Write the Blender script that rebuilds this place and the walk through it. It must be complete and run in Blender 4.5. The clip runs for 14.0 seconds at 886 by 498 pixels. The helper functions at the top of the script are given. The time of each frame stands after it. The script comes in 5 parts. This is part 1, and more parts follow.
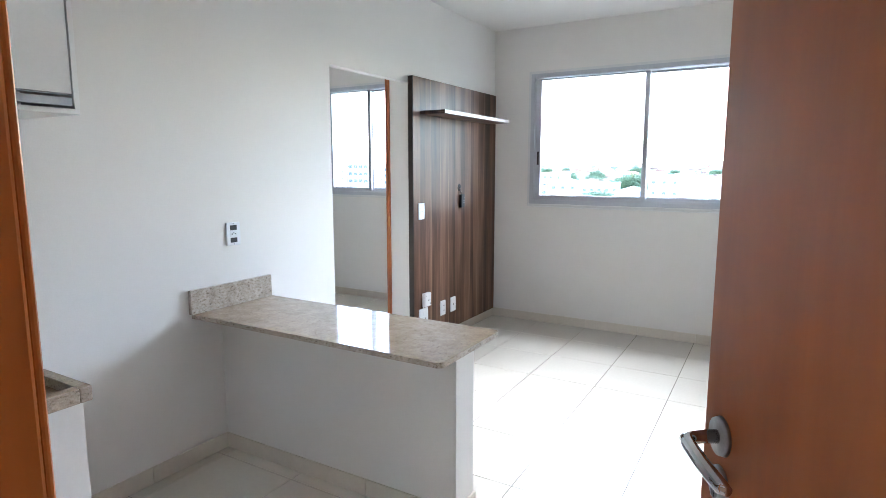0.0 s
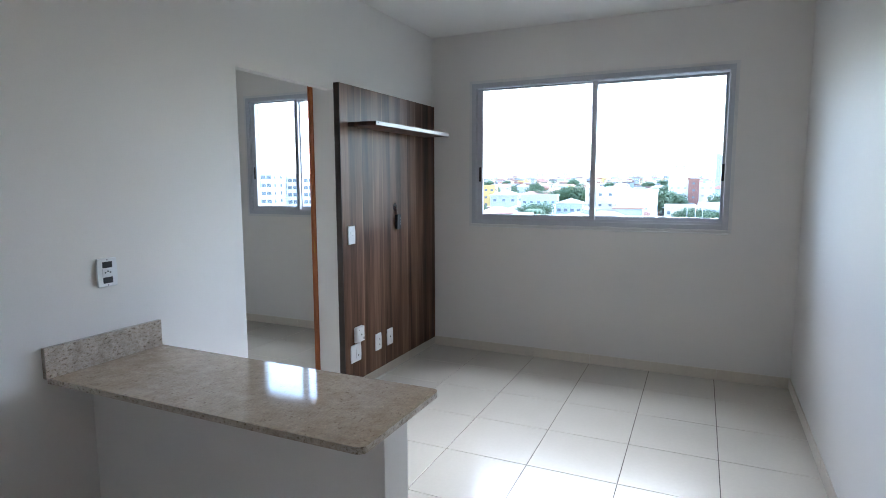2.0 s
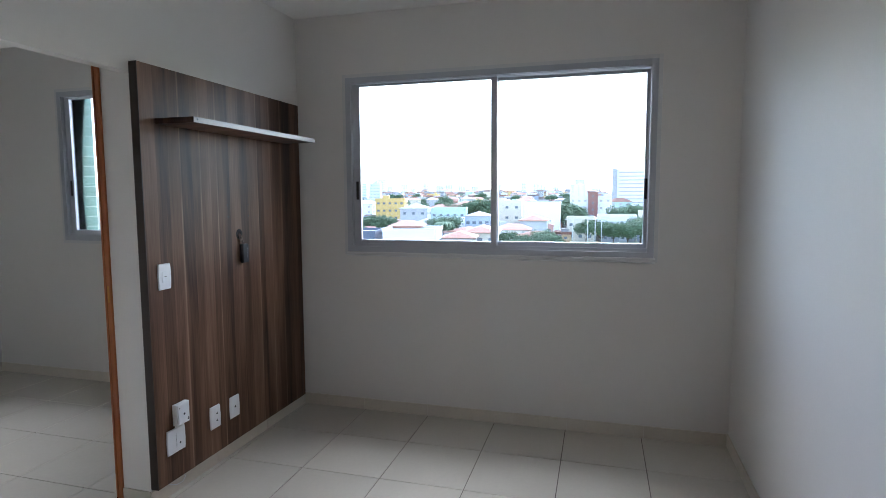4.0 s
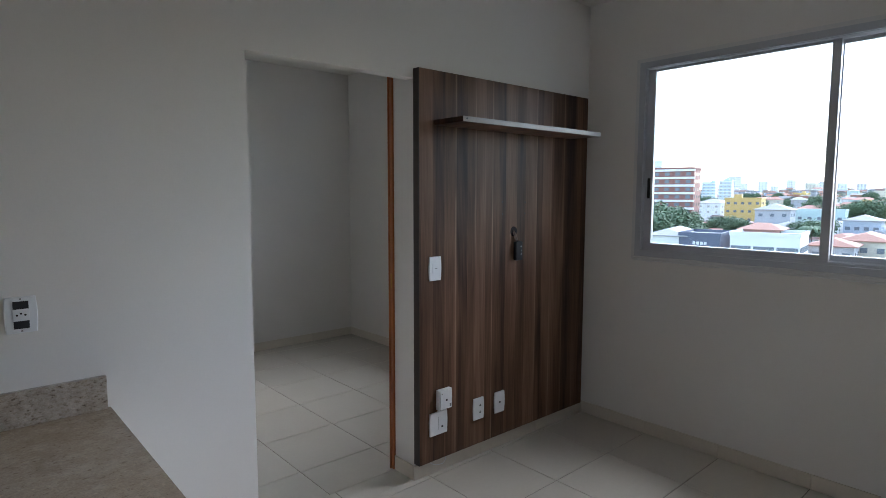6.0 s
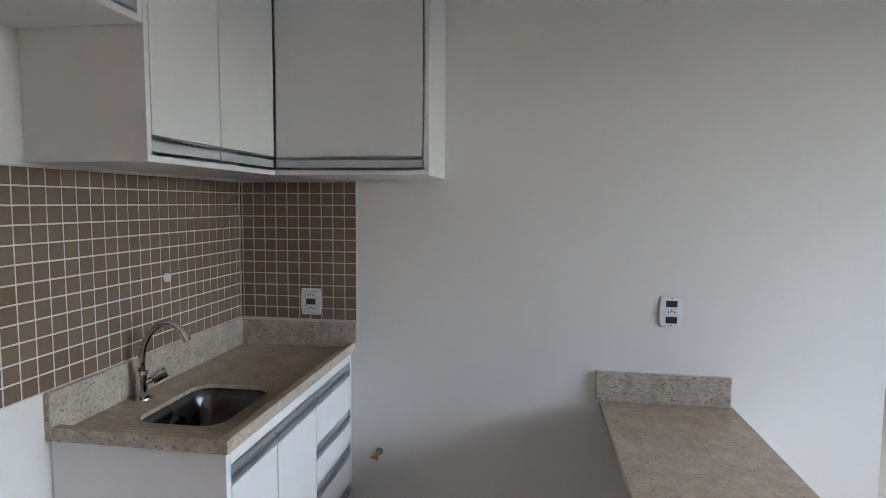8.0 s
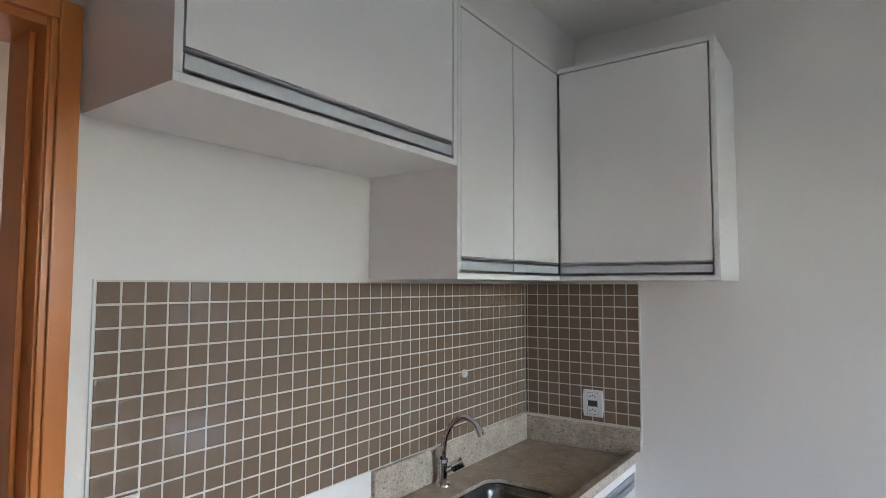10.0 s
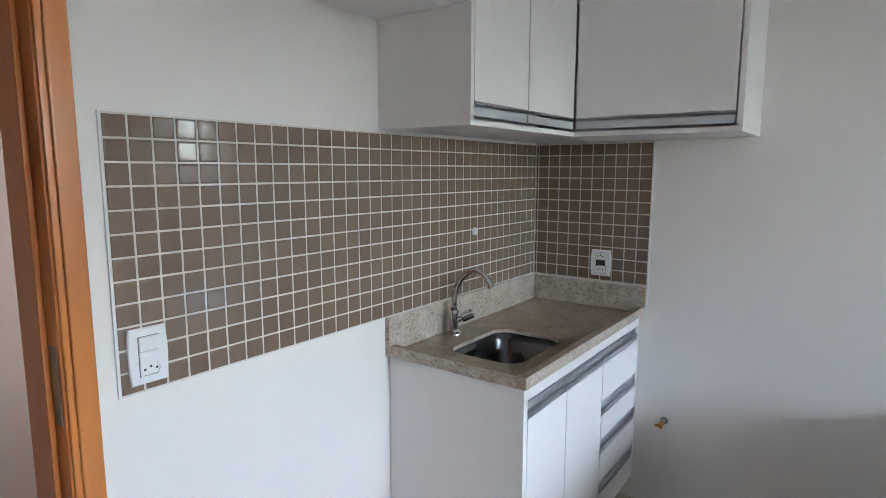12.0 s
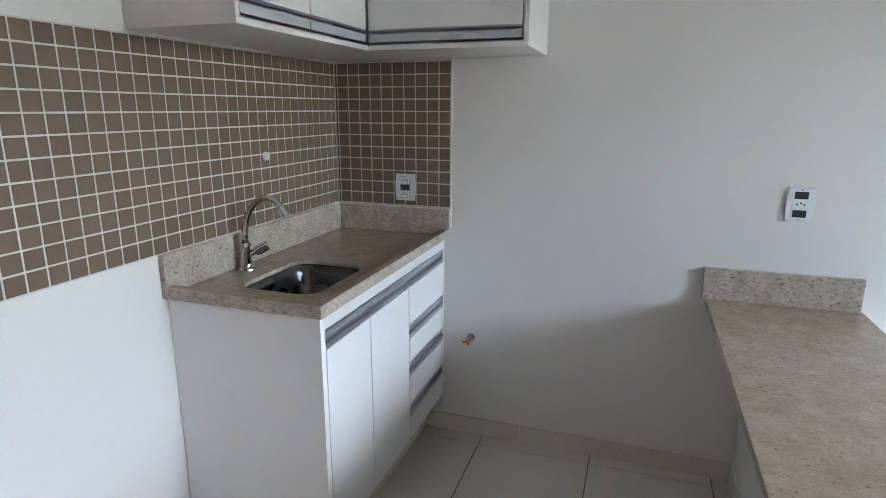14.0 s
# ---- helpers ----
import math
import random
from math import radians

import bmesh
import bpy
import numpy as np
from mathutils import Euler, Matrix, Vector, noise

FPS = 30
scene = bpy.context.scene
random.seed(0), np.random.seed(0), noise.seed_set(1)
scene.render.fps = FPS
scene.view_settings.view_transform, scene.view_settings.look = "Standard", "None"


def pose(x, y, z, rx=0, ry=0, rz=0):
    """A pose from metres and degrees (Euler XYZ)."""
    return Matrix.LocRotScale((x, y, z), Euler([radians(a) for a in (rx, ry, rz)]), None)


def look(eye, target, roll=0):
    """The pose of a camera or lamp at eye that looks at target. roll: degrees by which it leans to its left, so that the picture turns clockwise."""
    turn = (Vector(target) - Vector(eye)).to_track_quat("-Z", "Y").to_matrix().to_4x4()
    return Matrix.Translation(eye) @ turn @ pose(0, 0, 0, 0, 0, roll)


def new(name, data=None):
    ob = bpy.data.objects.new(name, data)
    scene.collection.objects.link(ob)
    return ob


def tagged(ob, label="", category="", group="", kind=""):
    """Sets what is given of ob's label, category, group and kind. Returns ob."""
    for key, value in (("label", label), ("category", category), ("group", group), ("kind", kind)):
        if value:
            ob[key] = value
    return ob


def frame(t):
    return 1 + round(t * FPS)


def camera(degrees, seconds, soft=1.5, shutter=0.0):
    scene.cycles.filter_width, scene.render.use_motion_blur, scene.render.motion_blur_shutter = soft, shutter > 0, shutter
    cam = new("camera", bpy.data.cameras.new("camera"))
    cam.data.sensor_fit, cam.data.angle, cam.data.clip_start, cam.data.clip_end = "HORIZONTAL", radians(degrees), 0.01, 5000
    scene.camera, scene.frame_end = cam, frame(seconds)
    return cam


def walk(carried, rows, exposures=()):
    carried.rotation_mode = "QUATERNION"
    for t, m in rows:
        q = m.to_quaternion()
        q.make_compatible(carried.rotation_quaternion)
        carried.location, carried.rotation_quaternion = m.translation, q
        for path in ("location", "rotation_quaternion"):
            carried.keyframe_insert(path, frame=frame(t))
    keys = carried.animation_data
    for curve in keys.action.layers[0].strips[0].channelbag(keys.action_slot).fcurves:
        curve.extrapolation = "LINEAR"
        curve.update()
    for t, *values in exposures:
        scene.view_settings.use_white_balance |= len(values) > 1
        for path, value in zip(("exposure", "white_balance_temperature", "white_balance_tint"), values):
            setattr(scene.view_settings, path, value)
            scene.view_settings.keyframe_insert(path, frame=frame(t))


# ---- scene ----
cam = camera(75.1, 14.0, soft=0.4)
PATH = [
    (0, (2.424, -0.189, 1.443), (1.418, 1.517, 1.166), -0.0),
    (0.5, (2.396, -0.157, 1.445), (1.44, 1.577, 1.166), -0.0),
    (1, (2.357, -0.092, 1.451), (1.449, 1.668, 1.169), -0.1),
    (1.5, (2.307, 0.065, 1.454), (1.433, 1.844, 1.184), -0.2),
    (2, (2.241, 0.251, 1.477), (1.406, 2.054, 1.244), -0.2),
    (2.5, (2.165, 0.451, 1.471), (1.445, 2.303, 1.24), -0.2),
    (3, (2.047, 0.709, 1.495), (1.485, 2.619, 1.3), -0.2),
    (3.2, (2.054, 0.809, 1.497), (1.538, 2.732, 1.308), -0.2),
    (5.3, (2.208, 1.652, 1.531), (1.175, 3.353, 1.337), -0.3),
    (5.5, (2.232, 1.648, 1.532), (1.05, 3.248, 1.326), -0.1),
    (6, (2.276, 1.608, 1.505), (0.782, 2.923, 1.311), 0.1),
    (6.5, (2.288, 1.527, 1.497), (0.522, 2.448, 1.317), 0.3),
    (7, (2.299, 1.429, 1.511), (0.38, 1.975, 1.371), 0.6),
    (7.5, (2.314, 1.29, 1.548), (0.329, 1.462, 1.368), 0.4),
    (8, (2.33, 1.257, 1.528), (0.36, 0.95, 1.368), 0.4),
    (8.5, (2.347, 1.231, 1.542), (0.494, 0.484, 1.442), 0.4),
    (9, (2.371, 1.244, 1.586), (0.671, 0.191, 1.629), 0.4),
    (9.2, (2.388, 1.251, 1.606), (0.735, 0.134, 1.754), 0.5),
    (11.3, (2.415, 1.235, 1.571), (0.841, 0.001, 1.552), 0.1),
    (11.5, (2.415, 1.227, 1.553), (0.83, 0.011, 1.466), 0.1),
    (12, (2.401, 1.224, 1.5), (0.799, 0.058, 1.228), 0.1),
    (12.5, (2.379, 1.21, 1.447), (0.786, 0.098, 0.974), 0.1),
    (13, (2.358, 1.216, 1.394), (0.796, 0.133, 0.772), -0.1),
    (13.5, (2.331, 1.233, 1.417), (0.704, 0.2, 0.884), 0.2),
    (14, (2.264, 1.265, 1.429), (0.425, 0.638, 0.955), 0.2),
]
EXPOSURES = [(0, 4.4, 5450, 10), (1, 4.17, 5400, 10), (1.5, 3.78, 5320, 10), (2, 3.45, 5330, 10), (3, 3.18, 5380, 12), (5.5, 2.65, 5680, 12), (6.5, 2.5, 5680, 11), (7, 2.98, 5660, 12),
             (7.5, 3.36, 5600, 12), (8.5, 3.67, 5620, 12), (9, 3.8, 5620, 12), (11.5, 3.93, 5500, 11), (12.5, 3.85, 5430, 10), (14, 3.83, 5450, 10)]
walk(cam, [(t, look(eye, aim, lean)) for t, eye, aim, lean in PATH], EXPOSURES)

# ---- world, sun, exposure ----
world = bpy.data.worlds.new("overcast_sky")
scene.world = world
world.use_nodes = True
wn = world.node_tree
wbg = wn.nodes["Background"]
sky = wn.nodes.new("ShaderNodeTexSky")
sky.sky_type, sky.sun_disc = "NISHITA", False
sky.sun_elevation, sky.sun_rotation = radians(40), radians(1)
sky.air_density, sky.dust_density, sky.ozone_density = 1.0, 1.2, 1.0
haze = wn.nodes.new("ShaderNodeHueSaturation")
haze.inputs["Saturation"].default_value = 0.75
wn.links.new(sky.outputs["Color"], haze.inputs["Color"])
wn.links.new(haze.outputs["Color"], wbg.inputs["Color"])
wbg.inputs["Strength"].default_value = 0.15
sun = new("sun", bpy.data.lights.new("sun", "SUN"))
sun.data.energy, sun.data.angle, sun.data.color = 0.9, radians(60), (1.0, 0.99, 0.97)
sun_az, sun_el = radians(1), radians(40)
sun.matrix_world = look((math.sin(sun_az) * math.cos(sun_el) * 60, math.cos(sun_az) * math.cos(sun_el) * 60, math.sin(sun_el) * 60), (0, 0, 0))


# ---- materials ----
def material(name, color, rough=0.5, metal=0.0, vary=0.06, scale=3.0, fine=60.0, bump=0.0, second=None, coat=0.0, per_object=0.0):
    """A surface with broad stains and fine grain about its colour, relief and uneven gloss."""
    m = bpy.data.materials.new(name)
    m.use_nodes = True
    n, l = m.node_tree.nodes, m.node_tree.links
    b = n["Principled BSDF"]
    b.inputs["Metallic"].default_value = metal
    b.inputs["Coat Weight"].default_value = coat
    b.inputs["Coat Roughness"].default_value = 0.12
    co = n.new("ShaderNodeTexCoord")
    big = n.new("ShaderNodeTexNoise")
    big.inputs["Scale"].default_value, big.inputs["Detail"].default_value = scale, 3
    small = n.new("ShaderNodeTexNoise")
    small.inputs["Scale"].default_value, small.inputs["Detail"].default_value = fine, 4
    l.new(co.outputs["Object"], big.inputs["Vector"])
    l.new(co.outputs["Object"], small.inputs["Vector"])
    mix = n.new("ShaderNodeMix")
    mix.data_type = "RGBA"
    other = second or tuple(c * 0.86 for c in color)
    mix.inputs["A"].default_value, mix.inputs["B"].default_value = (*color, 1), (*other, 1)
    l.new(big.outputs["Fac"], mix.inputs["Factor"])
    hsv = n.new("ShaderNodeHueSaturation")
    mr = n.new("ShaderNodeMapRange")
    mr.inputs["From Min"].default_value, mr.inputs["From Max"].default_value = 0.25, 0.75
    mr.inputs["To Min"].default_value, mr.inputs["To Max"].default_value = 1 - vary, 1 + vary
    l.new(small.outputs["Fac"], mr.inputs["Value"])
    last = mr.outputs["Result"]
    if per_object:
        info = n.new("ShaderNodeObjectInfo")
        om = n.new("ShaderNodeMapRange")
        om.inputs["To Min"].default_value, om.inputs["To Max"].default_value = 1 - per_object, 1 + per_object
        l.new(info.outputs["Random"], om.inputs["Value"])
        mul = n.new("ShaderNodeMath")
        mul.operation = "MULTIPLY"
        l.new(last, mul.inputs[0])
        l.new(om.outputs["Result"], mul.inputs[1])
        last = mul.outputs[0]
    l.new(last, hsv.inputs["Value"])
    l.new(mix.outputs["Result"], hsv.inputs["Color"])
    l.new(hsv.outputs["Color"], b.inputs["Base Color"])
    rr = n.new("ShaderNodeMapRange")
    rr.inputs["To Min"].default_value, rr.inputs["To Max"].default_value = rough * 0.8, min(1, rough * 1.2)
    l.new(big.outputs["Fac"], rr.inputs["Value"])
    l.new(rr.outputs["Result"], b.inputs["Roughness"])
    if bump:
        bp = n.new("ShaderNodeBump")
        bp.inputs["Strength"].default_value, bp.inputs["Distance"].default_value = bump, 0.002
        l.new(small.outputs["Fac"], bp.inputs["Height"])
        l.new(bp.outputs["Normal"], b.inputs["Normal"])
    return m


def ramp(n, stops):
    r = n.new("ShaderNodeValToRGB")
    e = r.color_ramp.elements
    while len(e) < len(stops):
        e.new(0.5)
    for k, (p, c) in enumerate(stops):
        e[k].position, e[k].color = p, (*c, 1)
    return r


def granite_material(name, stops, pit, pit_scale, rough):
    """Beige stone: brown clouds, dark pits drawn out along the bed, pale grains."""
    m = bpy.data.materials.new(name)
    m.use_nodes = True
    n, l = m.node_tree.nodes, m.node_tree.links
    b = n["Principled BSDF"]
    co = n.new("ShaderNodeTexCoord")
    cloud = n.new("ShaderNodeTexNoise")
    cloud.inputs["Scale"].default_value, cloud.inputs["Detail"].default_value, cloud.inputs["Roughness"].default_value = 17, 6, 0.62
    l.new(co.outputs["Object"], cloud.inputs["Vector"])
    base = ramp(n, stops)
    l.new(cloud.outputs["Fac"], base.inputs["Fac"])
    pits = n.new("ShaderNodeTexNoise")
    pits.inputs["Scale"].default_value, pits.inputs["Detail"].default_value, pits.inputs["Roughness"].default_value = pit_scale, 4, 0.72
    bed = n.new("ShaderNodeMapping")
    bed.inputs["Scale"].default_value = (1, 0.55, 1)
    l.new(co.outputs["Object"], bed.inputs["Vector"])
    l.new(bed.outputs["Vector"], pits.inputs["Vector"])
    pr = ramp(n, pit)
    l.new(pits.outputs["Fac"], pr.inputs["Fac"])
    vor = n.new("ShaderNodeTexVoronoi")
    vor.inputs["Scale"].default_value = 260
    l.new(co.outputs["Object"], vor.inputs["Vector"])
    vr = n.new("ShaderNodeMapRange")
    vr.inputs["To Min"].default_value, vr.inputs["To Max"].default_value = 0.85, 1.12
    l.new(vor.outputs["Color"], vr.inputs["Value"])
    m1 = n.new("ShaderNodeMix")
    m1.data_type, m1.blend_type = "RGBA", "MULTIPLY"
    m1.inputs["Factor"].default_value = 1
    l.new(base.outputs["Color"], m1.inputs["A"])
    l.new(pr.outputs["Color"], m1.inputs["B"])
    h = n.new("ShaderNodeHueSaturation")
    l.new(m1.outputs["Result"], h.inputs["Color"])
    l.new(vr.outputs["Result"], h.inputs["Value"])
    l.new(h.outputs["Color"], b.inputs["Base Color"])
    b.inputs["Roughness"].default_value = rough
    bp = n.new("ShaderNodeBump")
    bp.inputs["Strength"].default_value, bp.inputs["Distance"].default_value = 0.06, 0.001
    l.new(pits.outputs["Fac"], bp.inputs["Height"])
    l.new(bp.outputs["Normal"], b.inputs["Normal"])
    return m


def wood_material(name, stops, across, stretch, rough, bands=0.0, bump=0.1, streak=26.0):
    """Wood grain that runs along z; across is the axis that the grain changes over."""
    m = bpy.data.materials.new(name)
    m.use_nodes = True
    n, l = m.node_tree.nodes, m.node_tree.links
    b = n["Principled BSDF"]
    co = n.new("ShaderNodeTexCoord")
    mp = n.new("ShaderNodeMapping")
    mp.inputs["Scale"].default_value = (1, 1, stretch)
    l.new(co.outputs["Object"], mp.inputs["Vector"])
    g = n.new("ShaderNodeTexNoise")
    g.inputs["Scale"].default_value, g.inputs["Detail"].default_value, g.inputs["Roughness"].default_value = streak, 6, 0.6
    g.inputs["Distortion"].default_value = 0.4
    l.new(mp.outputs["Vector"], g.inputs["Vector"])
    fac = g.outputs["Fac"]
    if bands:
        sep = n.new("ShaderNodeSeparateXYZ")
        l.new(co.outputs["Object"], sep.inputs["Vector"])
        w = n.new("ShaderNodeTexWhiteNoise")
        w.noise_dimensions = "1D"
        fl = n.new("ShaderNodeMath")
        fl.operation = "SNAP"
        fl.inputs[1].default_value = bands
        l.new(sep.outputs[across], fl.inputs[0])
        l.new(fl.outputs[0], w.inputs["W"])
        half = n.new("ShaderNodeMath")
        half.operation = "MULTIPLY_ADD"
        half.inputs[1].default_value, half.inputs[2].default_value = 0.34, -0.17
        l.new(w.outputs["Value"], half.inputs[0])
        wide = n.new("ShaderNodeTexNoise")
        wide.noise_dimensions = "1D"
        wide.inputs["Scale"].default_value, wide.inputs["Detail"].default_value = 34, 2
        l.new(sep.outputs[across], wide.inputs["W"])
        add2 = n.new("ShaderNodeMath")
        add2.operation = "MULTIPLY_ADD"
        add2.inputs[1].default_value = 0.5
        l.new(wide.outputs["Fac"], add2.inputs[0])
        l.new(half.outputs[0], add2.inputs[2])
        add = n.new("ShaderNodeMath")
        add.operation = "MULTIPLY_ADD"
        add.inputs[1].default_value = 0.5
        l.new(fac, add.inputs[0])
        l.new(add2.outputs[0], add.inputs[2])
        fac = add.outputs[0]
    else:
        blot = n.new("ShaderNodeTexNoise")
        blot.inputs["Scale"].default_value, blot.inputs["Detail"].default_value = 2.2, 5
        l.new(co.outputs["Object"], blot.inputs["Vector"])
        add = n.new("ShaderNodeMath")
        add.operation = "MULTIPLY_ADD"
        add.inputs[1].default_value = 0.35
        hf = n.new("ShaderNodeMath")
        hf.operation = "MULTIPLY"
        hf.inputs[1].default_value = 0.65
        l.new(blot.outputs["Fac"], hf.inputs[0])
        l.new(fac, add.inputs[0])
        l.new(hf.outputs[0], add.inputs[2])
        fac = add.outputs[0]
    r = ramp(n, stops)
    l.new(fac, r.inputs["Fac"])
    l.new(r.outputs["Color"], b.inputs["Base Color"])
    b.inputs["Roughness"].default_value = rough
    bp = n.new("ShaderNodeBump")
    bp.inputs["Strength"].default_value, bp.inputs["Distance"].default_value = bump, 0.001
    l.new(g.outputs["Fac"], bp.inputs["Height"])
    l.new(bp.outputs["Normal"], b.inputs["Normal"])
    return m


def glass_material():
    m = bpy.data.materials.new("window_glass")
    m.use_nodes = True
    n, l = m.node_tree.nodes, m.node_tree.links
    n.remove(n["Principled BSDF"])
    clear, gloss, mix, fr = (n.new(k) for k in ("ShaderNodeBsdfTransparent", "ShaderNodeBsdfGlossy", "ShaderNodeMixShader", "ShaderNodeFresnel"))
    clear.inputs["Color"].default_value = (0.96, 0.98, 0.97, 1)
    gloss.inputs["Roughness"].default_value = 0.02
    fr.inputs["IOR"].default_value = 1.35
    l.new(fr.outputs[0], mix.inputs[0])
    l.new(clear.outputs[0], mix.inputs[1])
    l.new(gloss.outputs[0], mix.inputs[2])
    l.new(mix.outputs[0], n["Material Output"].inputs["Surface"])
    return m


def plank_material():
    """Printed plank laminate: boards of uneven width and browns side by side along y, pale joints that fade in and out, soft grain along z."""
    m = bpy.data.materials.new("dark_plank_laminate")
    m.use_nodes = True
    n, l = m.node_tree.nodes, m.node_tree.links
    b = n["Principled BSDF"]

    def math_node(op, a=None, c=None, d=None):
        k = n.new("ShaderNodeMath")
        k.operation = op
        for i, v in enumerate((a, c, d)):
            if v is None:
                continue
            if isinstance(v, (int, float)):
                k.inputs[i].default_value = v
            else:
                l.new(v, k.inputs[i])
        return k.outputs[0]

    def noise(scale, detail, along, distort=0.0):
        mp = n.new("ShaderNodeMapping")
        mp.inputs["Scale"].default_value = (1, 1, along)
        l.new(geo.outputs["Position"], mp.inputs["Vector"])
        k = n.new("ShaderNodeTexNoise")
        k.inputs["Scale"].default_value, k.inputs["Detail"].default_value, k.inputs["Distortion"].default_value = scale, detail, distort
        l.new(mp.outputs["Vector"], k.inputs["Vector"])
        return k.outputs["Fac"]

    geo = n.new("ShaderNodeNewGeometry")
    sep = n.new("ShaderNodeSeparateXYZ")
    l.new(geo.outputs["Position"], sep.inputs["Vector"])
    at = math_node("MULTIPLY_ADD", sep.outputs["Y"], 1 / 1.45, -3.4 / 1.45)
    boards = [(3.4, 0.52), (3.499, 0.26), (3.581, 0.5), (3.662, 0.3), (3.745, 0.52), (3.806, 0.62), (3.882, 0.4), (3.939, 0.3), (4.041, 0.6), (4.139, 0.42), (4.211, 0.64),
              (4.316, 0.3), (4.372, 0.58), (4.456, 0.44), (4.581, 0.28), (4.691, 0.4), (4.76, 0.24)]
    tones = ramp(n, [((y - 3.4) / 1.45, (v, v, v)) for y, v in boards])
    tones.color_ramp.interpolation = "CONSTANT"
    l.new(at, tones.inputs["Fac"])
    lines = [(3.662, 0.8), (3.806, 0.7), (3.939, 0.85), (4.139, 0.25), (4.316, 0.85), (4.456, 0.75), (4.581, 0.5)]
    stops = [(0.0, (0, 0, 0))]
    for y, v in lines:
        f = (y - 3.4) / 1.45
        stops += [(f - 0.0036, (0, 0, 0)), (f, (v, v, v)), (f + 0.0036, (0, 0, 0))]
    joints = ramp(n, stops)
    l.new(at, joints.inputs["Fac"])
    soft, fine = noise(9, 4, 0.07, 0.8), noise(130, 4, 0.03)
    tone = math_node("MULTIPLY_ADD", tones.outputs["Color"], 0.42, math_node("MULTIPLY", soft, 0.72))
    tone = math_node("MULTIPLY_ADD", fine, 0.24, tone)
    r = ramp(n, [(0.46, (0.026, 0.0132, 0.0084)), (0.58, (0.072, 0.038, 0.0235)), (0.7, (0.135, 0.073, 0.044)), (0.86, (0.23, 0.132, 0.083))])
    l.new(tone, r.inputs["Fac"])
    fade = n.new("ShaderNodeMapRange")
    fade.inputs["From Min"].default_value, fade.inputs["From Max"].default_value = 0.4, 0.6
    fade.inputs["To Min"].default_value, fade.inputs["To Max"].default_value = 0.15, 1.0
    l.new(noise(3.5, 2, 0.5), fade.inputs["Value"])
    mix = n.new("ShaderNodeMix")
    mix.data_type = "RGBA"
    mix.inputs["B"].default_value = (0.4, 0.255, 0.165, 1)
    l.new(math_node("MULTIPLY", joints.outputs["Color"], fade.outputs["Result"]), mix.inputs["Factor"])
    l.new(r.outputs["Color"], mix.inputs["A"])
    l.new(mix.outputs["Result"], b.inputs["Base Color"])
    b.inputs["Roughness"].default_value = 0.42
    b.inputs["Specular IOR Level"].default_value = 0.17
    bp = n.new("ShaderNodeBump")
    bp.inputs["Strength"].default_value, bp.inputs["Distance"].default_value = 0.08, 0.001
    l.new(fine, bp.inputs["Height"])
    l.new(bp.outputs["Normal"], b.inputs["Normal"])
    return m


PAINT = material("white_wall_paint", (0.765, 0.737, 0.7), 0.6, vary=0.014, scale=1.3, fine=140, bump=0.12, second=(0.735, 0.705, 0.665))
CEIL = material("white_ceiling_paint", (0.79, 0.765, 0.725), 0.8, vary=0.012, scale=1.1, fine=90, bump=0.1, second=(0.76, 0.73, 0.69))
TILE = material("cream_ceramic", (0.66, 0.615, 0.535), 0.2, vary=0.02, scale=4, fine=50, second=(0.61, 0.565, 0.485), per_object=0.025)
SKIRT = material("cream_skirting", (0.68, 0.62, 0.53), 0.34, vary=0.03, scale=5, fine=50, second=(0.62, 0.56, 0.47), per_object=0.03)
GROUT = material("grey_grout", (0.14, 0.12, 0.1), 0.9, vary=0.15, scale=6, fine=90)
MOSAIC = material("brown_glazed_mosaic", (0.203, 0.145, 0.102), 0.09, vary=0.04, scale=9, fine=70, bump=0.05, per_object=0.07)
MGROUT = material("pale_mosaic_grout", (0.67, 0.625, 0.565), 0.85, vary=0.06, scale=8, fine=120, bump=0.2)
GRANITE = granite_material("polished_beige_granite", [(0.3, (0.32, 0.245, 0.168)), (0.5, (0.365, 0.288, 0.204)), (0.7, (0.42, 0.34, 0.25))],
                           [(0.31, (0.5, 0.45, 0.4)), (0.38, (0.9, 0.88, 0.86)), (0.45, (1, 1, 1)), (0.62, (1, 1, 1)), (0.69, (1.3, 1.29, 1.27))], 92, 0.065)
# same stone as GRANITE; paler because reflected light is put into the colours
STONEFACE = granite_material("beige_granite_lit_face", [(0.3, (0.37, 0.305, 0.235)), (0.5, (0.46, 0.395, 0.32)), (0.7, (0.56, 0.5, 0.42))],
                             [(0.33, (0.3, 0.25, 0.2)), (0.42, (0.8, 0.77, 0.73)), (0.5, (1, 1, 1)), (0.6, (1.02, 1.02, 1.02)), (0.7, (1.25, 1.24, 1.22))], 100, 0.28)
MDF = material("white_laminate", (0.8, 0.79, 0.77), 0.32, vary=0.012, scale=2, fine=120, second=(0.78, 0.765, 0.74))
PLASTIC = material("white_plastic", (0.82, 0.83, 0.84), 0.3, vary=0.01, scale=10, fine=80)
BLACK = material("black_plastic_and_hole_shade", (0.015, 0.015, 0.017), 0.4, vary=0.1)
# for strips round the inserts: shade of the joint put into the colour
SHADOWGAP = material("shadow_gap", (0.12, 0.12, 0.13), 0.6)
# cut board's brown with the shade inside the hole put into the colour
DARKHOLE = material("shaded_cut_board", (0.012, 0.005, 0.003), 0.8, vary=0.15)
ALU = material("anodised_aluminium", (0.52, 0.54, 0.58), 0.36, metal=0.25, vary=0.03, scale=3, fine=150)
